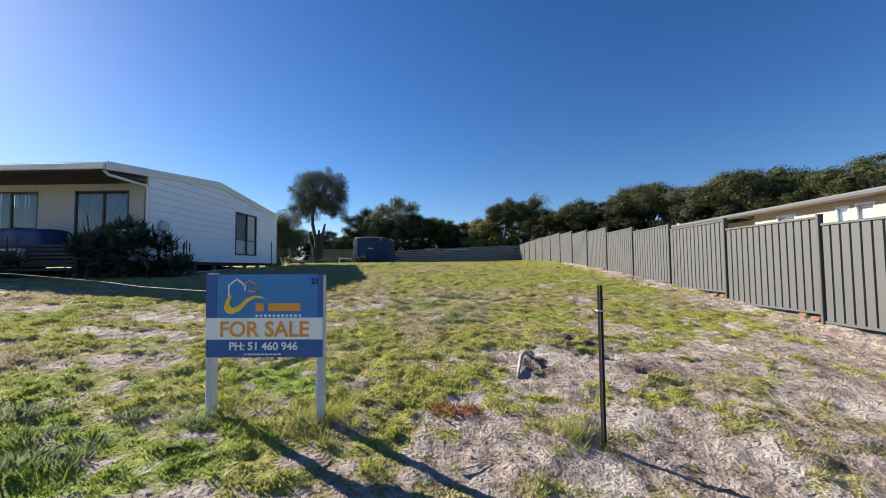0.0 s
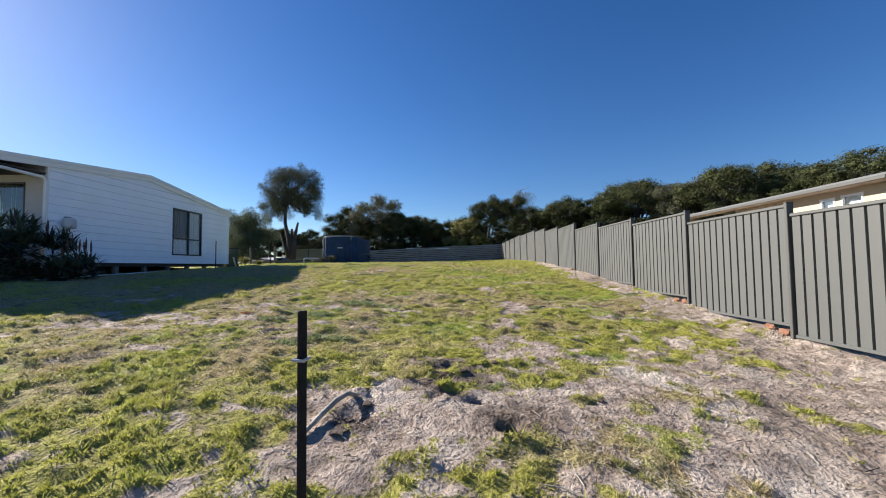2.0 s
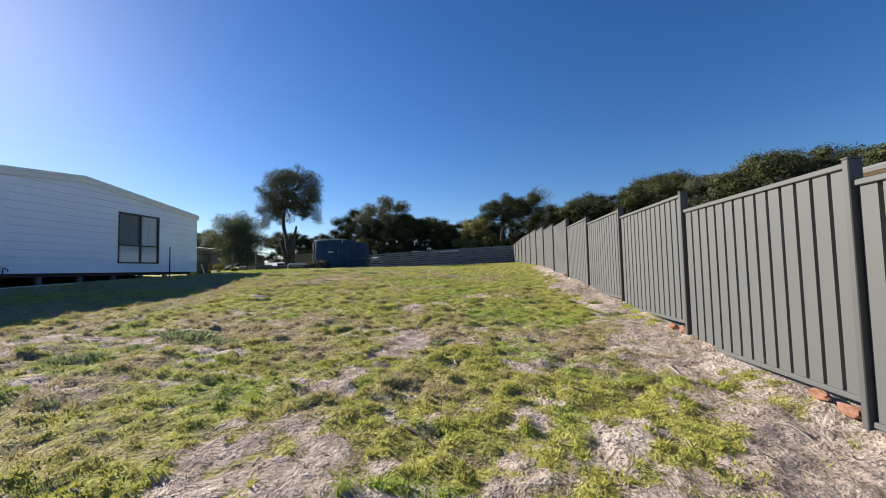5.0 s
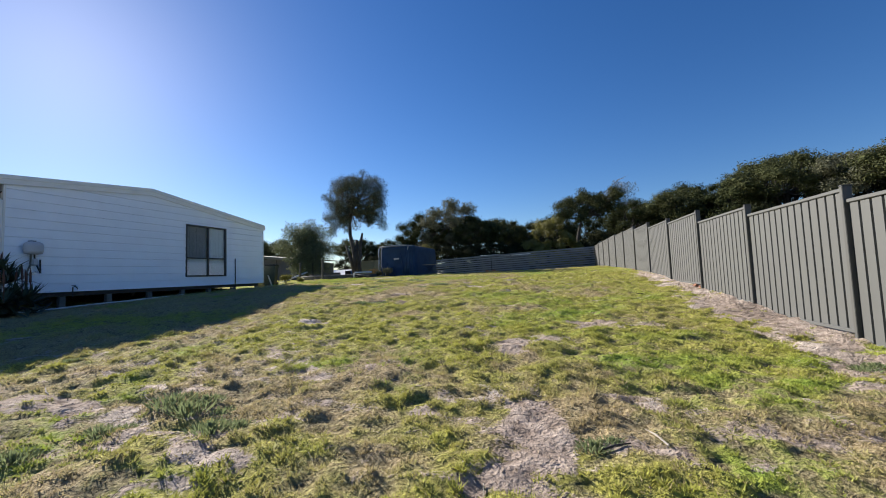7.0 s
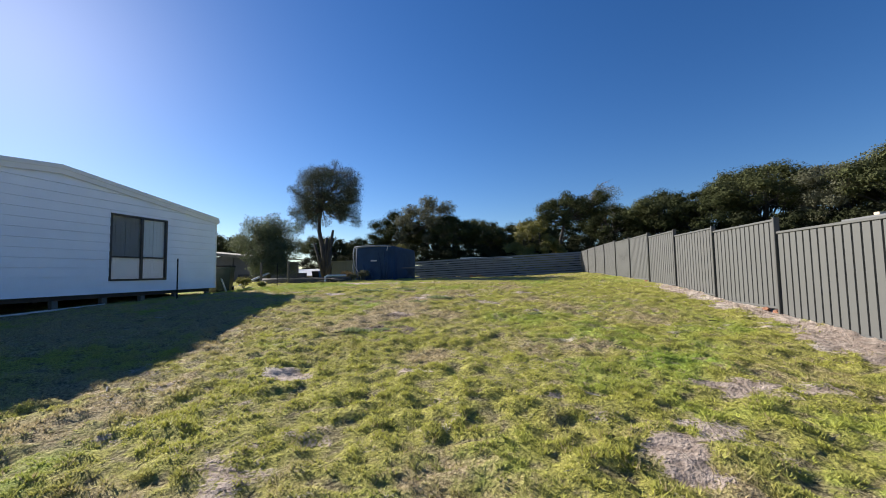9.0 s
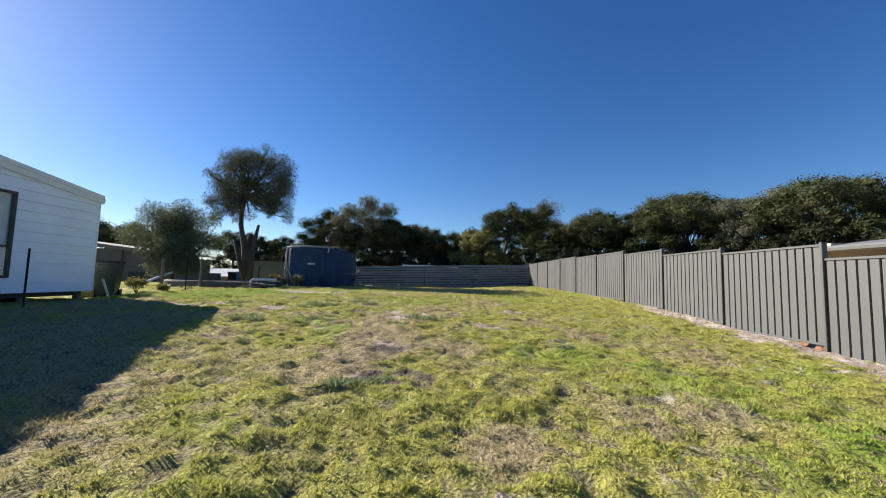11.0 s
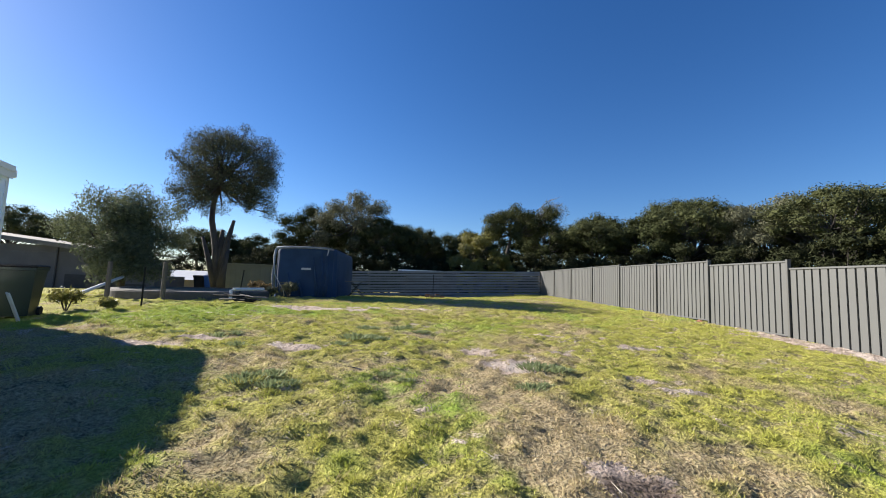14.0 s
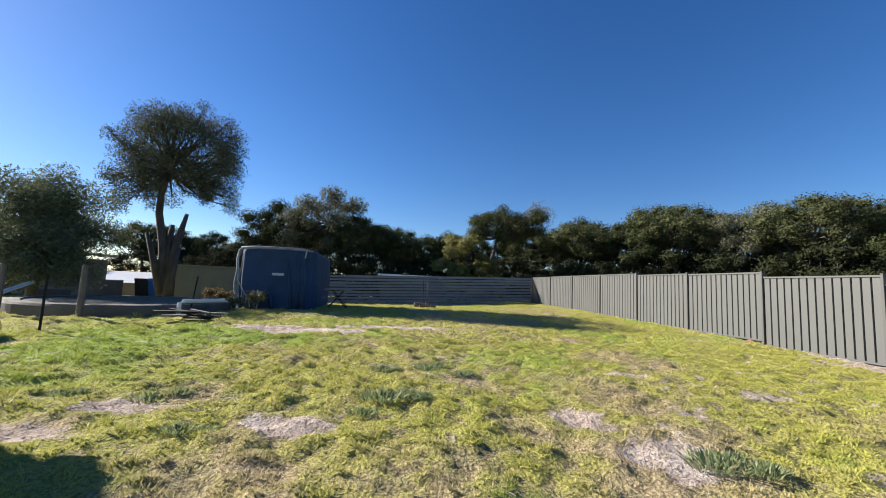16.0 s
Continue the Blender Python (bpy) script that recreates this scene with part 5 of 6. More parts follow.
part("wall", wedge(-11.0, 2.0, 0.0, 6.0, -0.6, 0.0, 3.16), M_BEIGE, sh)
part("gable_wall", wedge(-11.0, 2.0, 0.0, 6.0, 2.561, 0.0, 0.02), M_BEIGE, sh)
part("upper_wall", wedge(-11.0, 0.9, -0.004, 6.0, 2.585, 0.0, 0.35), M_BEIGE, sh)
part("roof", wedge(-11.2, 2.3, -0.35, 6.3, 4.15, 0.104, 0.10), M_CONCRETE, sh)
part("fascia", wedge(-11.2, 2.3, -0.38, -0.352, 4.03, 0.104, 0.17), M_CONCRETE, sh)
part("downpipe", boxed((0.02, -0.10, -0.2), (0.10, -0.02, 2.9), 0.02), M_FRAME, sh)
# closed walls: flat dark panels stand in for the unlit insides of openings
part("doorway", boxed((0.5, -0.03, -0.2), (1.8, -0.003, 1.5), 0.004), M_DARK, sh, "flat dark panel standing in for an unlit opening")
part("lean_to_wall", boxed((2.05, 0.3, -0.2), (4.6, 3.0, 1.55), 0.01), M_BEIGE, sh)
part("doorway", boxed((2.5, 0.27, -0.2), (4.2, 0.297, 1.1), 0.004), M_DARK, sh, "flat dark panel standing in for an unlit bay")

wh = thing("white_roofed_house", (-21.5, 46.6, 0.2), "far low house with a white hipped metal roof", "house")
part("wall", boxed((-4.5, -3.5, -0.5), (4.0, 3.5, 2.0)), M_CREAM, wh)
bm = bmesh.new()
b_ = [bm.verts.new(p) for p in ((-5.0, -4.0, 2.0), (4.5, -4.0, 2.0), (4.5, 4.0, 2.0), (-5.0, 4.0, 2.0))]
t_ = [bm.verts.new(p) for p in ((-2.2, 0, 2.7), (3.0, 0, 2.7))]
for q in ((b_[0], b_[1], t_[1], t_[0]), (b_[2], b_[3], t_[0], t_[1]), (b_[1], b_[2], t_[1]), (b_[3], b_[0], t_[0]), (b_[3], b_[2], b_[1], b_[0])):
    bm.faces.new(q)
part("roof", bm, M_ROOF, wh)
fr = thing("long_pale_roof", (-0.5, 42.3, 1.6), "low shed whose pale metal roof just shows over the back fence", "shed")
part("wall", boxed((-2.1, -0.9, -0.3), (2.0, 0.9, 1.80)), M_DARK, fr)
part("roof", boxed((-2.3, -1.2, 1.82), (2.2, 1.2, 1.94), 0.01), M_TRIM, fr)

an = thing("television_antenna", (-19.6, 37.4, 4.0), "thin television antenna mast above the grey shed", "antenna")
bm = bmesh.new()
tube(bm, [(0, 0, -0.01), (0, 0, 3.4)], [0.035, 0.03], 6)
part("mast", bm, M_SEAM, an)
for zz, w in ((3.35, 0.35), (3.15, 0.45), (2.95, 0.4), (2.75, 0.3)):
    bm = bmesh.new()
    tube(bm, [(-w, -0.05, zz), (w, -0.05, zz)], [0.02] * 2, 5)
    part("rod", bm, M_SEAM, an)

# ---- trees ----
ICO = bmesh.new()
bmesh.ops.create_icosphere(ICO, subdivisions=1, radius=1.0)
CORE = np.array([[v.co[:] for v in f.verts] for f in ICO.faces])
ICO.free()


def leaf_quads(centres, radii, per, size, seed, flat=0.0, shell=0.45, outward=0.0, core=0.0):
    """Leaf sprays scattered through clumps; outward turns them to face away from the clump's middle, core fills it."""
    r = np.random.default_rng(seed)
    centres, radii = np.asarray(centres, float), np.asarray(radii, float)
    w = radii[:, 0] * radii[:, 1] + radii[:, 2] ** 2
    which = r.choice(len(centres), size=per, p=w / w.sum())
    d = r.normal(size=(per, 3))
    d /= np.linalg.norm(d, axis=1)[:, None]
    rough = 1.0 + 0.22 * np.sin(d[:, 0] * 6 + which) * np.sin(d[:, 1] * 5 + which * 1.7) + 0.16 * np.sin(d[:, 2] * 9 + which * 2.3)
    rad = r.random(per) ** (shell * (1 - 0.6 * outward)) * rough
    c = centres[which] + d * radii[which] * rad[:, None]
    c += r.normal(size=(per, 3)) * size * 0.4
    n_ = r.normal(size=(per, 3)) * (1.0 - 0.62 * outward) + (d + np.array([0, 0, 0.35])) * outward * 1.3
    n_ /= np.linalg.norm(n_, axis=1)[:, None]
    u = r.normal(size=(per, 3))
    u[:, 2] -= flat
    u -= n_ * (u * n_).sum(1)[:, None]
    u /= np.linalg.norm(u, axis=1)[:, None]
    v = np.cross(n_, u)
    s = size * (0.6 + 0.8 * r.random(per))[:, None]
    k = 0.30 + 0.12 * outward
    out = np.stack([c - u * s * 0.7 - v * s * 0.12, c + v * s * k, c + u * s * 0.7 - v * s * 0.12], 1)
    if core:
        lump = 1 + 0.16 * np.sin(CORE[:, :, :1] * 7 + CORE[:, :, 2:] * 5) * np.sin(CORE[:, :, 1:2] * 6 + 1)
        cores = [centres[i] + CORE * lump * radii[i] * core for i in range(len(centres))]
        out = np.concatenate([out, np.concatenate(cores)])
    return out


def clump_tree(name, at, label, trunk, blobs, n_leaf, size, leaf_mat, seed, r0=0.2, flat=0.0, group="", outward=0.8, core=0.5):
    """trunk: points of the main stem; each clump gets a limb from its top part."""
    ob = thing(name, at, label, "tree", group)
    random.seed(seed)
    bm = bmesh.new()
    k = len(trunk)
    tube(bm, trunk, [r0 * (1 - 0.55 * i / max(1, k - 1)) for i in range(k)], 9)
    part("trunk", bm, M_BARK, ob, smooth=True)
    bm = bmesh.new()
    for c, r in blobs:
        s = Vector(trunk[max(1, k - 1 - random.randrange(2))])
        c = Vector(c)
        m = s.lerp(c, 0.5) + Vector((random.uniform(-0.2, 0.2), random.uniform(-0.2, 0.2), -0.12 * (c - s).length))
        tube(bm, [s, m, c], [r0 * 0.32, r0 * 0.2, r0 * 0.06], 5, False)
        for j in range(3):
            e = c + Vector((random.uniform(-1, 1) * r[0], random.uniform(-1, 1) * r[1], random.uniform(-0.6, 0.9) * r[2])) * 0.8
            tube(bm, [m.lerp(c, 0.5), e], [r0 * 0.1, r0 * 0.03], 4, False)
    part("branching", bm, M_BARK, ob, smooth=True)
    q = leaf_quads([b[0] for b in blobs], [b[1] for b in blobs], n_leaf, size, seed, flat, outward=outward, core=core)
    cr = new("crown", raw_mesh("crown", q, 3, leaf_mat))
    cr.parent = ob
    return ob


# the tall tree with broken side stems
random.seed(31)
bl = []
for i in range(74):
    a = i * 2.399
    t = (i + 0.5) / 74
    el = math.asin(1 - 1.85 * t)
    rr = random.uniform(0.62, 0.98)
    x_ = 2.75 * rr * math.cos(el) * math.cos(a) + 0.25 * random.uniform(-1, 1)
    y_ = 2.5 * rr * math.cos(el) * math.sin(a)
    z_ = 6.7 + 2.55 * rr * math.sin(el) + 0.06 * x_
    s_ = random.uniform(0.40, 0.85)
    bl.append(((x_ + 0.1, y_, z_ + 0.1), (s_, s_, s_ * 0.85)))
for i in range(10):
    bl.append(((random.uniform(-2.6, -0.9), random.uniform(-1.0, 1.0), random.uniform(4.1, 5.6)), (0.42, 0.42, 0.5)))
for i in range(6):
    bl.append(((random.uniform(0.9, 2.4), random.uniform(-1.0, 1.0), random.uniform(4.5, 5.4)), (0.42, 0.42, 0.5)))
zt = gz(-12.4, 35.3)
M_LEAF_TALL = material("grey_tea_tree_leaves", (0.085, 0.095, 0.058), 0.85, var=0.5, scale=0.9, fine=5, bump=0, spec=0.08, translucent=0.22, island=0.6)
tall = clump_tree("tall_tree", (-12.4, 35.3, zt), "tall tree with a rounded olive crown and broken grey side stems",
                  [(0, 0, -0.2), (-0.15, 0, 1.2), (-0.32, 0, 2.6), (-0.62, 0, 4.0), (-0.62, 0, 4.9), (-0.42, 0, 6.0), (-0.35, 0, 6.9)], bl, 66000, 0.07, M_LEAF_TALL, 31, 0.21, 0.6, outward=0.3, core=0.0)
for pts, rr in (([(0.12, 0, -0.1), (0.12, 0.05, 1.5), (0.32, 0, 3.0), (0.55, 0, 4.05)], (0.27, 0.20, 0.15, 0.08)), ([(0.0, 0.05, 0.0), (-0.12, 0.1, 2.2), (-0.05, 0.1, 3.5)], (0.26, 0.17, 0.10)),
                ([(-0.1, -0.1, 0.3), (-0.55, -0.1, 1.8), (-0.95, -0.15, 3.05)], (0.20, 0.14, 0.07)), ([(0.1, -0.1, 0.0), (0.3, -0.15, 1.4), (0.42, -0.1, 2.4)], (0.22, 0.15, 0.08))):
    bm = bmesh.new()
    tube(bm, pts, list(rr), 9)
    part("broken_stem", bm, M_BARK, tall, "bare broken stem", smooth=True)

# near-black leaf colour stands in for the shade low in the tree belt
M_LEAF_SHADE = material("shade_darkened_scrub_leaves", (0.030, 0.035, 0.017), 0.9, var=0.5, scale=0.4, fine=4, bump=0, spec=0.04, translucent=0.08, island=0.6)
M_TWIG = material("pale_grey_twigs", (0.20, 0.19, 0.175), 0.9, var=0.3, scale=4)
M_LEAF_BUSH = material("grey_olive_leaves", (0.115, 0.135, 0.074), 0.7, var=0.5, scale=0.9, fine=5, bump=0, spec=0.25, translucent=0.3, island=0.6)
# bushy grey-green tree left of it
random.seed(17)
bl = [((random.gauss(0, 0.75), random.gauss(0, 0.75), random.uniform(0.9, 3.9)), (0.75, 0.75, 0.6)) for i in range(34)]
bl = [((x_ * (1 - 0.12 * abs(z_ - 2.2)), y_, z_), r_) for (x_, y_, z_), r_ in bl]
clump_tree("bushy_tree", (-14.2, 30.8, gz(-14.2, 30.8)), "bushy grey-green tree with drooping branches", [(0, 0, -0.2), (0.05, 0, 0.7), (0, 0.1, 1.6), (0.1, 0, 2.6)], bl, 50000, 0.08, M_LEAF_BUSH, 17, 0.16, 0.5, outward=0.5, core=0.0)


def dome(n_, rx, rz, zc, seed, lo=-0.35):
    random.seed(seed)
    out = []
    for i in range(n_):
        a = i * 2.399 + random.uniform(-0.3, 0.3)
        t = (i + 0.5) / n_
        el = math.asin(1 - (1 - lo) * t)
        k = random.uniform(0.7, 1.05)
        s_ = random.uniform(0.17, 0.36) * rx
        out.append(((rx * k * math.cos(el) * math.cos(a), rx * k * math.cos(el) * math.sin(a), zc + rz * k * math.sin(el)), (s_, s_, s_ * 0.65)))
    return out


GRP = "trees behind the fences"
v1 = clump_tree("coastal_tree", (12.0, 51.0, 1.8), "dense dark green coastal tree behind the fences", [(0, 0, -0.3), (0.1, 0, 1.5), (-0.2, 0.1, 3.0), (0, 0, 4.4)], dome(36, 2.9, 2.2, 4.8, 1, -0.5), 19000, 0.12, M_LEAF_DARK, 1, 0.22, 0.2, GRP)
v2 = clump_tree("coastal_tree", (16.0, 48.5, 1.8), "olive green spreading coastal tree behind the fences", [(0, 0, -0.3), (0.2, 0, 1.6), (0.1, 0.2, 3.2), (0.4, 0, 5.0)], dome(38, 3.1, 1.9, 5.6, 2, -0.6), 21000, 0.11, M_LEAF, 2, 0.24, 0.2, GRP)
v3 = clump_tree("coastal_shrub", (20.0, 43.0, 1.8), "dense coastal shrub, darkened for shade, filling the tree line", [(0, 0, -0.3), (0.1, 0, 0.8), (0, 0, 1.6)], dome(22, 2.4, 2.2, 1.6, 3, -0.7), 9000, 0.14, M_LEAF_SHADE, 3, 0.12, 0.2, GRP)
v4 = clump_tree("coastal_tree", (-7.0, 46.5, 1.6), "grey-green coastal tree with an airy top", [(0, 0, -0.3), (0.1, 0, 1.6), (-0.1, 0, 3.2), (0.3, 0, 5.2)], dome(26, 2.9, 2.7, 4.6, 4, -0.6), 18000, 0.12, M_LEAF_GREY, 4, 0.2, 0.3, GRP, 0.7, 0.35)
v5 = clump_tree("yellow_green_shrub", (3.7, 43.6, 1.8), "bright yellow-green shrub behind the back fence", [(0, 0, -0.3), (0.1, 0, 0.8), (0, 0, 2.2)], dome(24, 2.2, 2.7, 2.3, 5, -0.7), 15000, 0.125, M_LEAF_LIME, 5, 0.12, 0.2, GRP)
random.seed(77)


def stand(src, x, y, s, z0=1.7):
    s = s * (0.84 if x < -14 else 1.04 if x < 12 else 1.2 if y > 34 else 1.14) * (1.06 if src is v3 and x > 20 else 1.0)
    m = pose(x, y, z0, 0, 0, random.uniform(0, 360))
    c = copy_thing(src, m)
    c.scale = (s * random.uniform(0.9, 1.1), s * random.uniform(0.9, 1.1), s)
    return c


# right-hand belt, then the back row, then the left distance
for x, y, s, v in ((19.0, 46.0, 0.88, v1), (22.6, 44.5, 0.98, v2), (25.8, 40.5, 0.92, v4), (27.8, 37.5, 0.95, v2), (29.6, 33.5, 0.80, v1), (31.5, 29.5, 0.9, v2), (33.0, 24.6, 0.8, v4), (34.5, 20.0, 0.8, v2), (36.0, 15.0, 0.85, v1),
                   (24.0, 47.5, 1.05, v2), (28.5, 44.0, 1.1, v4), (32.0, 39.0, 1.0, v2), (35.0, 33.0, 0.96, v4), (37.5, 25.5, 0.96, v2), (38.0, 12.0, 1.0, v2), (39.0, 19.0, 1.05, v1),
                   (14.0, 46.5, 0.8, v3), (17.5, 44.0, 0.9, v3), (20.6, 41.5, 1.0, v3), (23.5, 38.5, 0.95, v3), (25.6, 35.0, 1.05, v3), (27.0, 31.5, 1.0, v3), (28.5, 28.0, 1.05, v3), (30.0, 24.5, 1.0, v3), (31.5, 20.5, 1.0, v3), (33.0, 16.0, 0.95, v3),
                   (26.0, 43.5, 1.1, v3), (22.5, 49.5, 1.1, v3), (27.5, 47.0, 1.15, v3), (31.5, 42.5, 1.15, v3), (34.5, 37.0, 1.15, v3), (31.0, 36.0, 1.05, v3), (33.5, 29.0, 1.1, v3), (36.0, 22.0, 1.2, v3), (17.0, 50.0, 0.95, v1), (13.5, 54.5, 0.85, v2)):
    stand(v, x, y, s)
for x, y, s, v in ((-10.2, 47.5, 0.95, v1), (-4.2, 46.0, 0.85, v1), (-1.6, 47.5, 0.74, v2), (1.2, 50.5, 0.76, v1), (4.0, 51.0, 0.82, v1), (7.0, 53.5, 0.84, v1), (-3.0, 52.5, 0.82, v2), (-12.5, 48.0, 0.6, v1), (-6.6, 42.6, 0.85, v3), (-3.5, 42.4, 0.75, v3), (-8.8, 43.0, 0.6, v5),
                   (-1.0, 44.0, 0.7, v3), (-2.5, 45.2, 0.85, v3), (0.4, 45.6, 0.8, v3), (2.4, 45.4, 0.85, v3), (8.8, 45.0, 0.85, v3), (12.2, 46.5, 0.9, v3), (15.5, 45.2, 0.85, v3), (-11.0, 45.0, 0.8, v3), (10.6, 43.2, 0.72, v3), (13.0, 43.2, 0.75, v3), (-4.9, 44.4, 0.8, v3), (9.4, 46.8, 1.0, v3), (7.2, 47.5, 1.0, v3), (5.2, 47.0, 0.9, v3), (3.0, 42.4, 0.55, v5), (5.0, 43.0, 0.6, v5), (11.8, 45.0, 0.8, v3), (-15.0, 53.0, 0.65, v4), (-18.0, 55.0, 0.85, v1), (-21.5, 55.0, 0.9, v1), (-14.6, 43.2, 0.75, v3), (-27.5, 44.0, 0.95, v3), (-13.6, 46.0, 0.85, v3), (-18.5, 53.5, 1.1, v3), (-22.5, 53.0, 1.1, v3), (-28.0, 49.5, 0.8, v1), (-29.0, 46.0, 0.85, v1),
                   (-34.0, 47.0, 0.9, v2), (-30.0, 52.0, 0.9, v1), (-24.5, 56.0, 0.9, v2), (-20.5, 58.0, 0.7, v1), (-13.0, 60.0, 0.8, v1), (-8.5, 58.0, 0.9, v2), (0.0, 58.0, 0.75, v1)):
    stand(v, x, y, s)
v4.scale = (1.08, 1.08, 1.13)
# leaning tree with bare twigs at the back corner
random.seed(52)
bl = []
for i in range(62):
    u = random.random()
    bl.append(((-1.6 + 5.6 * u, random.uniform(-1.6, 1.6), 5.8 + 0.8 * u + random.uniform(-1.3, 1.35) * (0.45 + 0.55 * math.sin(u * 3.1))), (0.6, 0.6, 0.5)))
tw = clump_tree("leaning_tree", (5.9, 45.0, 1.8), "leaning olive tree with a bare twiggy side", [(0, 0, -0.3), (0.1, 0, 1.6), (0.3, 0, 3.4), (0.75, 0, 5.2), (1.7, 0, 6.6)], bl, 30000, 0.10, M_LEAF, 52, 0.2, 0.2, outward=0.7, core=0.3)
for i in range(9):
    bm = bmesh.new()
    p = Vector((1.5, 0, 5.6))
    e = Vector((random.uniform(3.6, 5.0), random.uniform(-0.9, 0.9), random.uniform(5.9, 8.6)))
    tube(bm, [p, p.lerp(e, 0.5) + Vector((0, 0, 0.25)), e], [0.05, 0.035, 0.015], 5, False)
    for k in range(26):
        q0 = p.lerp(e, random.uniform(0.5, 1.0))
        d = Vector((random.uniform(-0.1, 1.0), random.uniform(-0.8, 0.8), random.uniform(-0.3, 0.9))) * random.uniform(0.5, 1.2)
        tube(bm, [q0, q0 + d * 0.5 + Vector((0, 0, 0.06)), q0 + d], [0.016, 0.012, 0.005], 3, False)
    part("bare_branch", bm, M_TWIG, tw, "bare grey branch with fine twigs")
q = leaf_quads([(4.2, 0, 7.0), (4.8, 0.4, 7.5)], [(1.3, 0.9, 1.2), (1.2, 0.9, 1.0)], 1600, 0.1, 53)
o_ = new("twig_leaves", raw_mesh("twig_leaves", q, 3, M_LEAF_GREY))
o_.parent = tw

M_LEAF_DRYISH = material("dry_brown_leaves", (0.16, 0.12, 0.06), 0.85, var=0.5, scale=3, fine=12, bump=0, spec=0.1, translucent=0.25, island=0.5)
# small plants by the caravan and the bins
for i, (x, y, s, mt) in enumerate(((-6.7, 28.75, 0.42, M_LEAF_GREY), (-7.3, 28.7, 0.25, M_LEAF_GREY), (-9.75, 22.9, 0.34, M_LEAF_LIME), (-9.1, 23.2, 0.16, M_LEAF_LIME), (-8.6, 30.6, 0.42, M_LEAF_DRYISH), (-8.1, 30.2, 0.36, M_LEAF_DRYISH))):
    ob = thing("garden_shrub", (x, y, gz(x, y)), "small leafy shrub beside the stored things", "plant", "small shrubs")
    bm = bmesh.new()
    for k in range(6):
        a = k * 1.05
        tube(bm, [(0, 0, -0.05), (0.3 * s * math.cos(a), 0.3 * s * math.sin(a), 0.7 * s), (0.6 * s * math.cos(a), 0.6 * s * math.sin(a), 1.2 * s)], [0.012, 0.01, 0.004], 4)
    part("stems", bm, M_BARK, ob)
    q = leaf_quads([(0.5 * s * math.cos(k * 1.05), 0.5 * s * math.sin(k * 1.05), 1.0 * s) for k in range(6)], [(0.35 * s, 0.35 * s, 0.4 * s)] * 6, 600, 0.08, 90 + i)
    o_ = new("leaves", raw_mesh("leaves", q, 3, mt))
    o_.parent = ob

# ---- weeds and turf ----
def weed_mesh(seed, n_):
    """Upright lance leaves in a low spreading mound about 0.5 m across."""
    r = np.random.default_rng(seed)
    a, d = r.random(n_) * math.tau, r.random(n_) ** 0.8 * 0.27
    base = np.stack([d * np.cos(a), d * np.sin(a), np.full(n_, -0.01)], 1)
    e = r.random(n_) * math.tau
    h = 0.07 + 0.10 * r.random(n_) * (1.2 - d / 0.3)
    out = np.stack([np.cos(e), np.sin(e), np.zeros(n_)], 1) * (0.02 + 0.05 * r.random(n_))[:, None] + base * 0.25
    side = np.stack([-np.sin(e), np.cos(e), np.zeros(n_)], 1) * (0.007 + 0.007 * r.random(n_))[:, None]
    up = np.zeros((n_, 3))
    up[:, 2] = h
    mid = base + out * 0.45 + up * 0.6
    return np.stack([base - side * 0.5, base + side * 0.5, mid + side, base + out + up, mid - side], 1)


weed_src = [raw_mesh("weed_leaves", weed_mesh(s, 170), 5, M_WEED) for s in (1, 2, 3)]
WEEDS_LOW = [(-0.91, 7.58, 0.9), (0.0, 9.1, 1.5), (0.3, 9.0, 1.3), (0.75, 8.8, 1.1), (-0.44, 8.07, 1.3), (-0.1, 8.6, 0.9), (0.16, 6.62, 1.1), (-0.13, 6.43, 1.2), (0.45, 6.6, 0.8), (-2.97, 3.16, 1.0), (-2.37, 2.63, 1.3), (-2.2, 3.25, 0.8),
             (-2.6, 2.9, 1.0), (-0.47, 7.95, 1.0), (-2.9, 5.4, 0.7), (-0.95, 3.3, 0.8), (0.6, 7.1, 0.5), (2.27, 5.46, 0.5), (3.5, 9.2, 0.8), (6.28, 11.33, 1.0), (-2.5, 9.75, 0.6), (-3.9, 5.3, 0.6), (-1.7, 3.2, 0.7), (4.4, 6.4, 0.5)]
WEEDS_HIGH = [(-3.0, 20.03, 1.5), (-2.7, 20.1, 1.1), (-3.2, 19.75, 0.9), (-2.97, 21.3, 1.1), (-2.35, 21.5, 1.3), (-1.9, 21.2, 0.9), (-3.83, 17.85, 1.4), (-3.5, 17.7, 1.0), (-5.2, 20.2, 1.3), (-4.57, 19.33, 0.9), (-0.41, 18.66, 1.6),
              (-0.15, 18.5, 1.1), (-0.76, 17.85, 1.2), (-2.4, 18.13, 0.7), (-2.2, 17.9, 0.6), (-6.0, 20.3, 0.8), (-1.0, 14.46, 1.1), (-0.67, 14.69, 0.9), (2.07, 16.58, 0.7), (-3.1, 24.5, 0.7)]
random.seed(9)
for i, (x, y, s) in enumerate([(x + dx * s * 0.2, y + dy * s * 0.16, s * k) for x, y, s in WEEDS_LOW + WEEDS_HIGH for dx, dy, k in ((0, 0, 0.62), (0.8, 0.5, 0.45))]):
    ob = new("weed_clump", weed_src[i % 3])
    ob.matrix_world = pose(x, y, gz(x, y), 0, 0, random.uniform(-25, 25)) @ Matrix.Diagonal((s * 0.9, s * 0.7, s * 0.75, 1))
    tagged(ob, "low clump of dark grey-green broadleaf weed in the turf", "weed", "weed clumps")


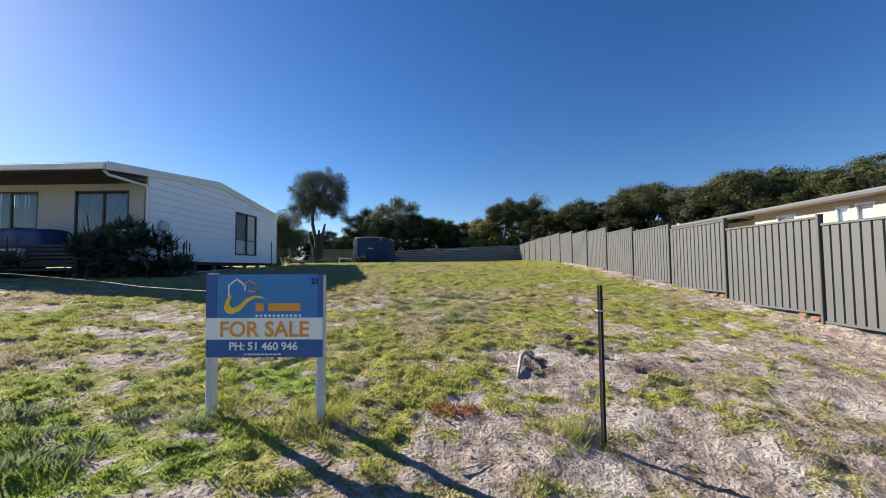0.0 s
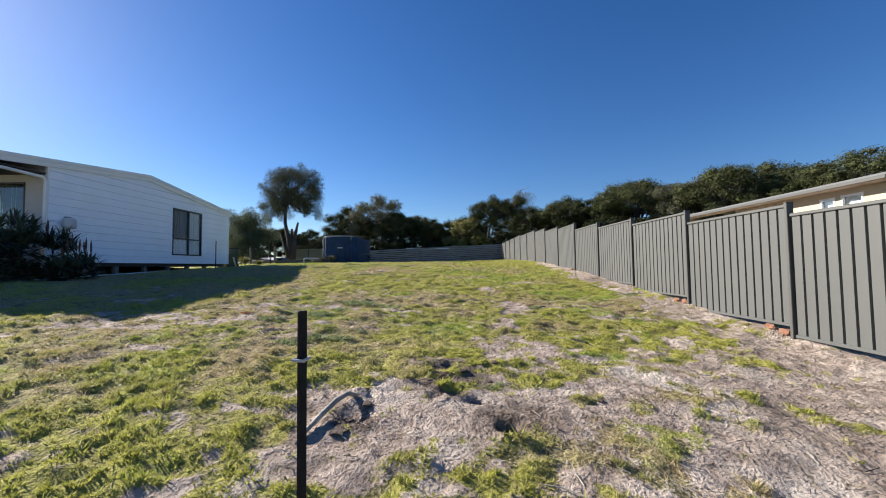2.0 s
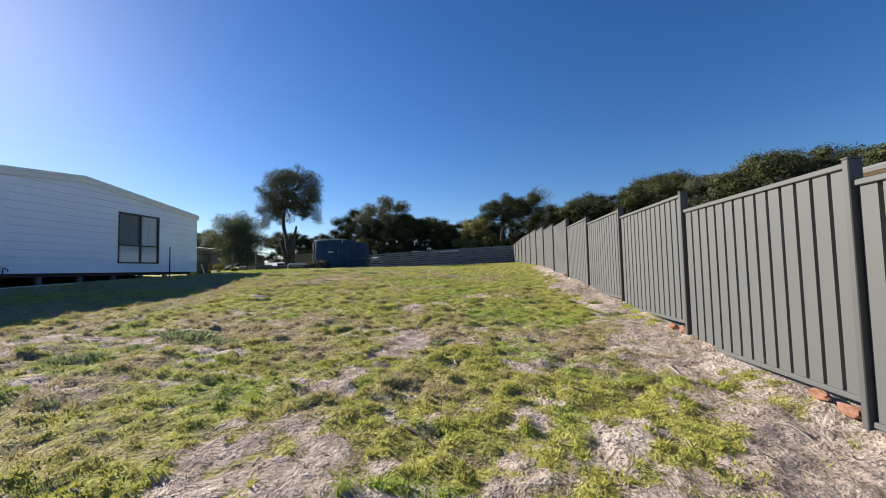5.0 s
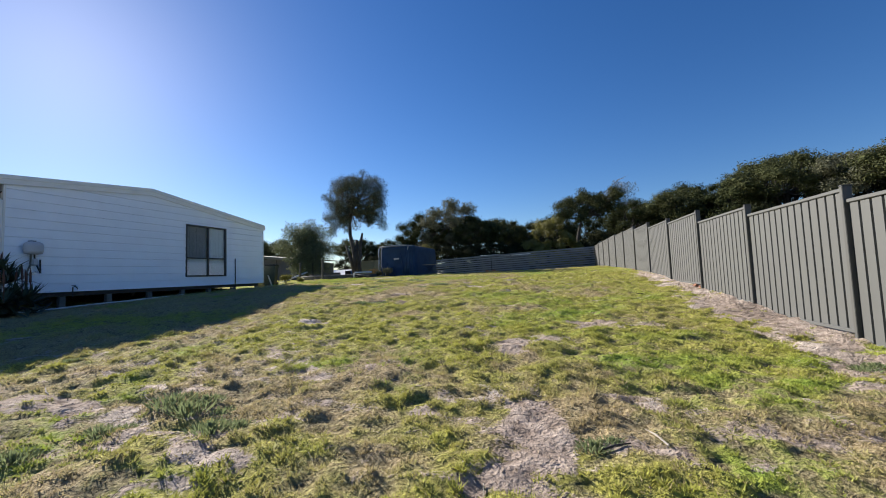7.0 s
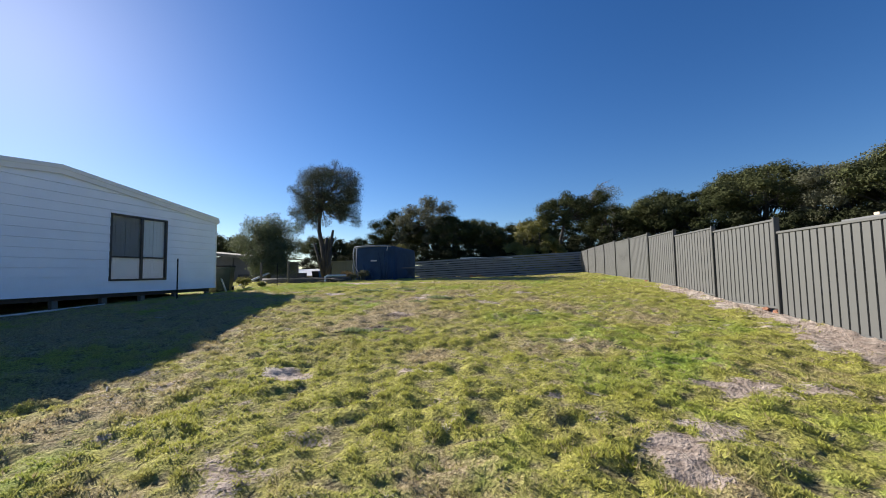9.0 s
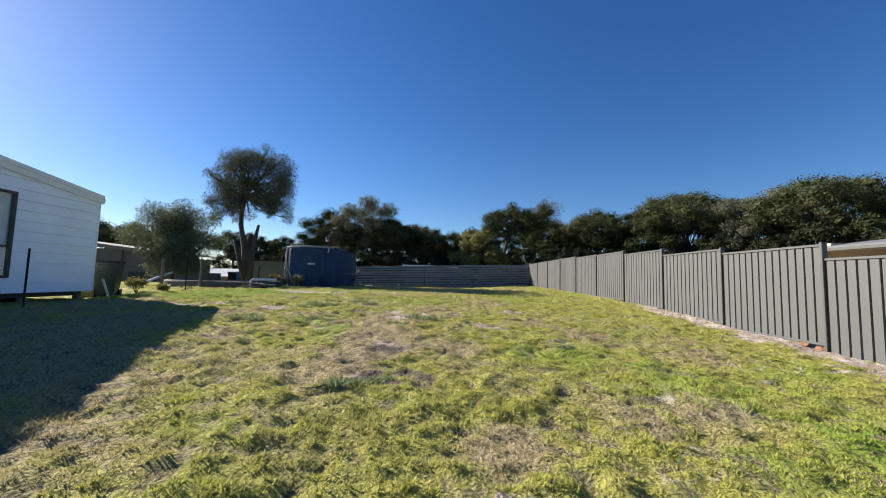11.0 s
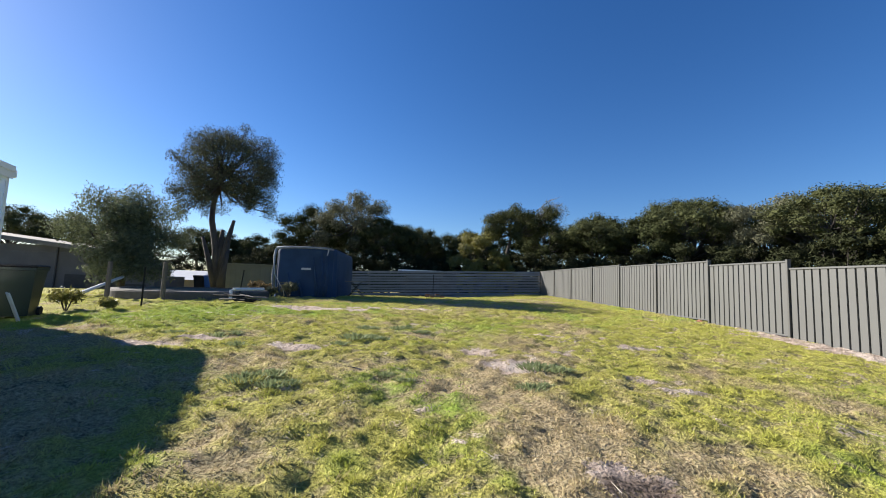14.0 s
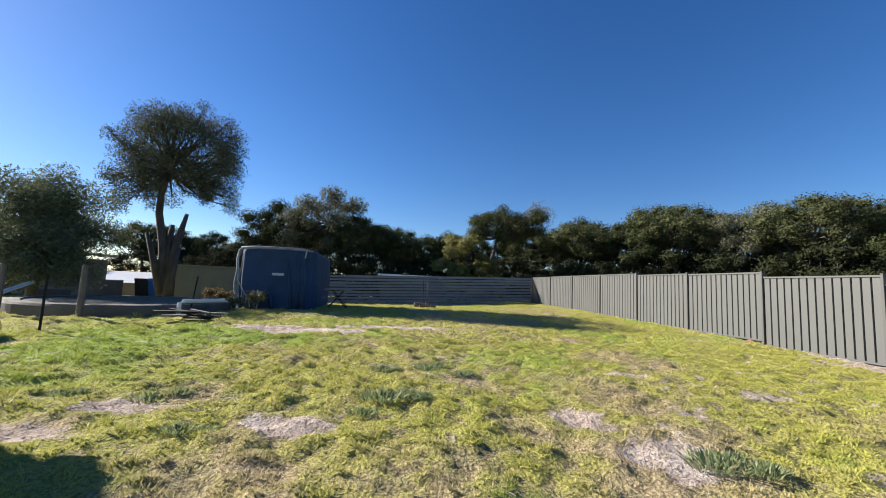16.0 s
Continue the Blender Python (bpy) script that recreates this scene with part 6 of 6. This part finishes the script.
M_RUSTY = material("rusty_dead_weed", (0.30, 0.13, 0.06), 0.85, var=0.4, scale=4, fine=20, bump=0, spec=0.1, translucent=0.25, island=0.6)
dried_src = raw_mesh("dried_weed", weed_mesh(8, 150), 5, M_RUSTY)
for x, y, s in ((0.17, 3.67, 0.55), (0.05, 3.75, 0.4), (0.32, 3.72, 0.35), (-1.4, 7.9, 0.35)):
    ob = new("dried_weed", dried_src)
    ob.matrix_world = pose(x, y, gz(x, y), 0, 0, random.uniform(0, 360)) @ Matrix.Diagonal((s, s * 0.9, s * 0.7, 1))
    tagged(ob, "small rust-brown dried weed on the sandy turf", "weed", "dried weeds")


def blades(cx, cy, per, spread_, h, w, r, hvar):
    """Blades in tufts round the points (cx, cy)."""
    n_ = len(cx) * per
    tx, ty, th = np.repeat(cx, per), np.repeat(cy, per), np.repeat(h * (0.55 + hvar * r.random(len(cx))), per)
    a = r.random(n_) * math.tau
    d = np.sqrt(r.random(n_)) * spread_
    bx, by = tx + d * np.cos(a), ty + d * np.sin(a)
    bz = height(bx, by) - 0.004
    hh = th * (0.5 + 0.7 * r.random(n_))
    lean = hh * (0.35 + 0.8 * r.random(n_))
    la = a + r.normal(size=n_) * 0.7
    e = r.random(n_) * math.tau
    ww = w * (0.6 + 0.8 * r.random(n_))
    sx, sy = np.cos(e) * ww, np.sin(e) * ww
    base = np.stack([bx, by, bz], 1)
    side = np.stack([sx, sy, np.zeros(n_)], 1)
    tip = base + np.stack([np.cos(la) * lean, np.sin(la) * lean, hh], 1)
    return np.stack([base - side, base + side, tip], 1)


def blade_mesh(name, tri, mat):
    me = raw_mesh(name, tri, 3, mat)
    x, y = tri[:, 0, 0], tri[:, 0, 1]
    for key, f in (("tone", tone), ("lush", lush)):
        me.attributes.new(key, "FLOAT", "POINT").data.foreach_set("value", np.repeat(f(x, y), 3).astype(np.float32))
    return me


def sow(x0, x1, y0, y1, density, r):
    n_ = int((x1 - x0) * (y1 - y0) * density)
    x, y = x0 + (x1 - x0) * r.random(n_), y0 + (y1 - y0) * r.random(n_)
    return x, y


def turf(name, zones, mat, label, seed, dry):
    r = np.random.default_rng(seed)
    out = []
    for x0, x1, y0, y1, dens, per, sp, h, w in zones:
        x, y = sow(x0, x1, y0, y1, dens, r)
        b = bare(x, y)
        mat_ = np.clip(tuft(x, y), 0.06, 1)
        g_ = np.clip((tone(x, y) - 0.15) / 0.5, 0.12, 1)
        p = np.clip((0.62 - b) / 0.26, 0.03, 1) * mat_ * g_ if not dry else np.clip((0.75 - b) / 0.3, 0.03, 1) * (0.25 + 0.75 * mat_) * np.clip(1.15 - g_, 0.15, 1)
        keep = (r.random(len(x)) < p) & (x < FENCE_X - 0.06)
        keep &= ~((x < HX) & (y > HY0 - 1.4) & (y < HY1))
        keep &= ~(((x + 9.7) ** 2 + (y - 28) ** 2) < 2.45 ** 2)
        keep &= ~((x > -7.4) & (x < -5.1) & (y > 29.3) & (y < 34.5))
        x, y = x[keep], y[keep]
        hh = h * (0.3 + 0.5 * vnoise(x, y, 1.1) + 0.9 * vnoise(x, y, 3.3) ** 1.5 + 0.6 * mat_[keep])
        out.append(blades(x, y, per, sp, hh, w, r, 1.5))
    return tagged(new(name, blade_mesh(name, np.concatenate(out), mat)), label, "grass", kind="stuff")


turf("green_turf", ((-7, 6.9, 1.2, 6.0, 390, 16, 0.034, 0.015, 0.0055), (-8, 6.9, 6.0, 14.0, 340, 16, 0.036, 0.014, 0.0055), (-9, 6.9, 14.0, 24.0, 290, 14, 0.040, 0.014, 0.0056), (-13, 6.9, 24.0, 38.0, 90, 10, 0.08, 0.020, 0.008), (-9.8, -6, 9, 24, 40, 8, 0.06, 0.035, 0.006)),
     M_GRASS, "short patchy yellow-green turf across the block", 3, False)
turf("dry_grass_litter", ((-7, 6.9, 1.2, 6.5, 190, 10, 0.045, 0.019, 0.0035), (-8, 6.9, 6.5, 15.0, 220, 11, 0.045, 0.016, 0.0045), (-9, 6.9, 15.0, 24.0, 150, 10, 0.055, 0.017, 0.005), (-9, 6.9, 24.0, 38.0, 30, 6, 0.07, 0.022, 0.006)),
     M_DRY, "straw-coloured dead grass among the turf", 4, True)
# longer tufts round the sign posts and the stake
r_ = np.random.default_rng(12)
tx = np.concatenate([c[0] + r_.normal(size=c[2]) * c[3] for c in ((-0.85, 3.35, 26, 0.16), (-1.5, 3.4, 10, 0.15), (1.1, 3.5, 15, 0.09), (-2.4, 2.7, 6, 0.25))])
ty = np.concatenate([c[1] + r_.normal(size=c[2]) * c[3] for c in ((-0.85, 3.35, 26, 0.16), (-1.5, 3.4, 10, 0.15), (1.1, 3.5, 15, 0.09), (-2.4, 2.7, 6, 0.25))])
tagged(new("long_grass", blade_mesh("long_grass", blades(tx, ty, 26, 0.06, 0.125, 0.003, r_, 0.8), M_GRASS)), "longer uncut grass round the sign posts and stake", "grass", kind="stuff")


# ---- crumbs of soil and dead leaf bits ----
def crumbs(name, n_, x0, x1, y0, y1, lo, hi, mat, label, seed, threshold):
    r = np.random.default_rng(seed)
    x, y = x0 + (x1 - x0) * r.random(n_), y0 + (y1 - y0) * r.random(n_)
    k = r.random(n_) < np.clip((bare(x, y) - threshold) * 3.0, 0.03, 1)
    x, y = x[k], y[k]
    n_ = len(x)
    s = lo + (hi - lo) * r.random(n_) ** 2.5
    c = np.stack([x, y, height(x, y) + s * 0.25], 1)
    ax = r.normal(size=(n_, 3, 3))
    ax /= np.linalg.norm(ax, axis=2)[:, :, None]
    ax[:, 2, 2] += 1.0
    p = [c + ax[:, i] * (sg * s * (0.6 + 0.6 * r.random(n_)))[:, None] * (1.0 if i < 2 else 0.28) for i in range(3) for sg in (-1, 1)]
    verts = np.stack(p, 1).reshape(-1, 3).astype(np.float32)
    faces = np.array([(i, j, q) for i in (0, 1) for j in (2, 3) for q in (4, 5)], dtype=np.int32)
    idx_ = (np.arange(n_, dtype=np.int32)[:, None, None] * 6 + faces[None]).reshape(-1)
    me = bpy.data.meshes.new(name)
    me.vertices.add(len(verts))
    me.vertices.foreach_set("co", verts.reshape(-1))
    me.loops.add(len(idx_))
    me.loops.foreach_set("vertex_index", idx_)
    me.polygons.add(len(idx_) // 3)
    me.polygons.foreach_set("loop_start", np.arange(0, len(idx_), 3, dtype=np.int32))
    me.update(calc_edges=True)
    me.materials.append(mat)
    return tagged(new(name, me), label, "soil", kind="stuff")


M_CRUMB = material("crumbly_soil", (0.40, 0.33, 0.26), 0.95, var=0.3, scale=2, fine=30, bump=0.3, spec=0.1, island=0.75, second=(0.26, 0.20, 0.155))
crumbs("soil_crumbs", 16000, -6.0, 6.8, 1.3, 10.0, 0.005, 0.017, M_CRUMB, "loose crumbs and clods of sandy soil on the bare ground", 5, 0.25)
crumbs("soil_crumbs", 12000, -7.0, 6.8, 10.0, 25.0, 0.005, 0.016, M_CRUMB, "loose crumbs of sandy soil in the worn patches of turf", 6, 0.32)


# ---- fine twigs and root bits lying on the bare soil ----
def twig_litter(name, n_, x0, x1, y0, y1, mat, label, seed):
    r = np.random.default_rng(seed)
    x, y = x0 + (x1 - x0) * r.random(n_), y0 + (y1 - y0) * r.random(n_)
    k = r.random(n_) < np.clip((np.maximum(bare(x, y), dead(x, y)) - 0.25) * 2.2, 0.05, 1)
    x, y = x[k], y[k]
    n_ = len(x)
    a, L, w = r.random(n_) * math.tau, 0.02 + 0.11 * r.random(n_) ** 3, 0.001 + 0.0016 * r.random(n_) ** 2
    x1_, y1_ = x + L * np.cos(a), y + L * np.sin(a)
    p, q = np.stack([x, y, height(x, y) + 0.008], 1), np.stack([x1_, y1_, height(x1_, y1_) + 0.008 + 0.015 * r.random(n_)], 1)
    s, u = np.stack([-np.sin(a) * w, np.cos(a) * w, 0 * w], 1), np.stack([0 * w, 0 * w, w * 1.6], 1)
    tri = [(p - s, q - s, q + u, p + u), (p + u, q + u, q + s, p + s)]
    return tagged(new(name, raw_mesh(name, np.concatenate([np.stack(t_, 1) for t_ in tri]), 4, mat)), label, "twigs", kind="stuff")


twig_litter("twig_litter", 3000, -5.0, 6.8, 1.5, 11.0, M_BARK, "thin dark twigs and root bits scattered on the sandy soil", 14)
twig_litter("straw_litter", 9000, -6.0, 6.8, 1.5, 20.0, M_DEADWOOD, "bleached straw and twig bits scattered on the sandy soil", 15)
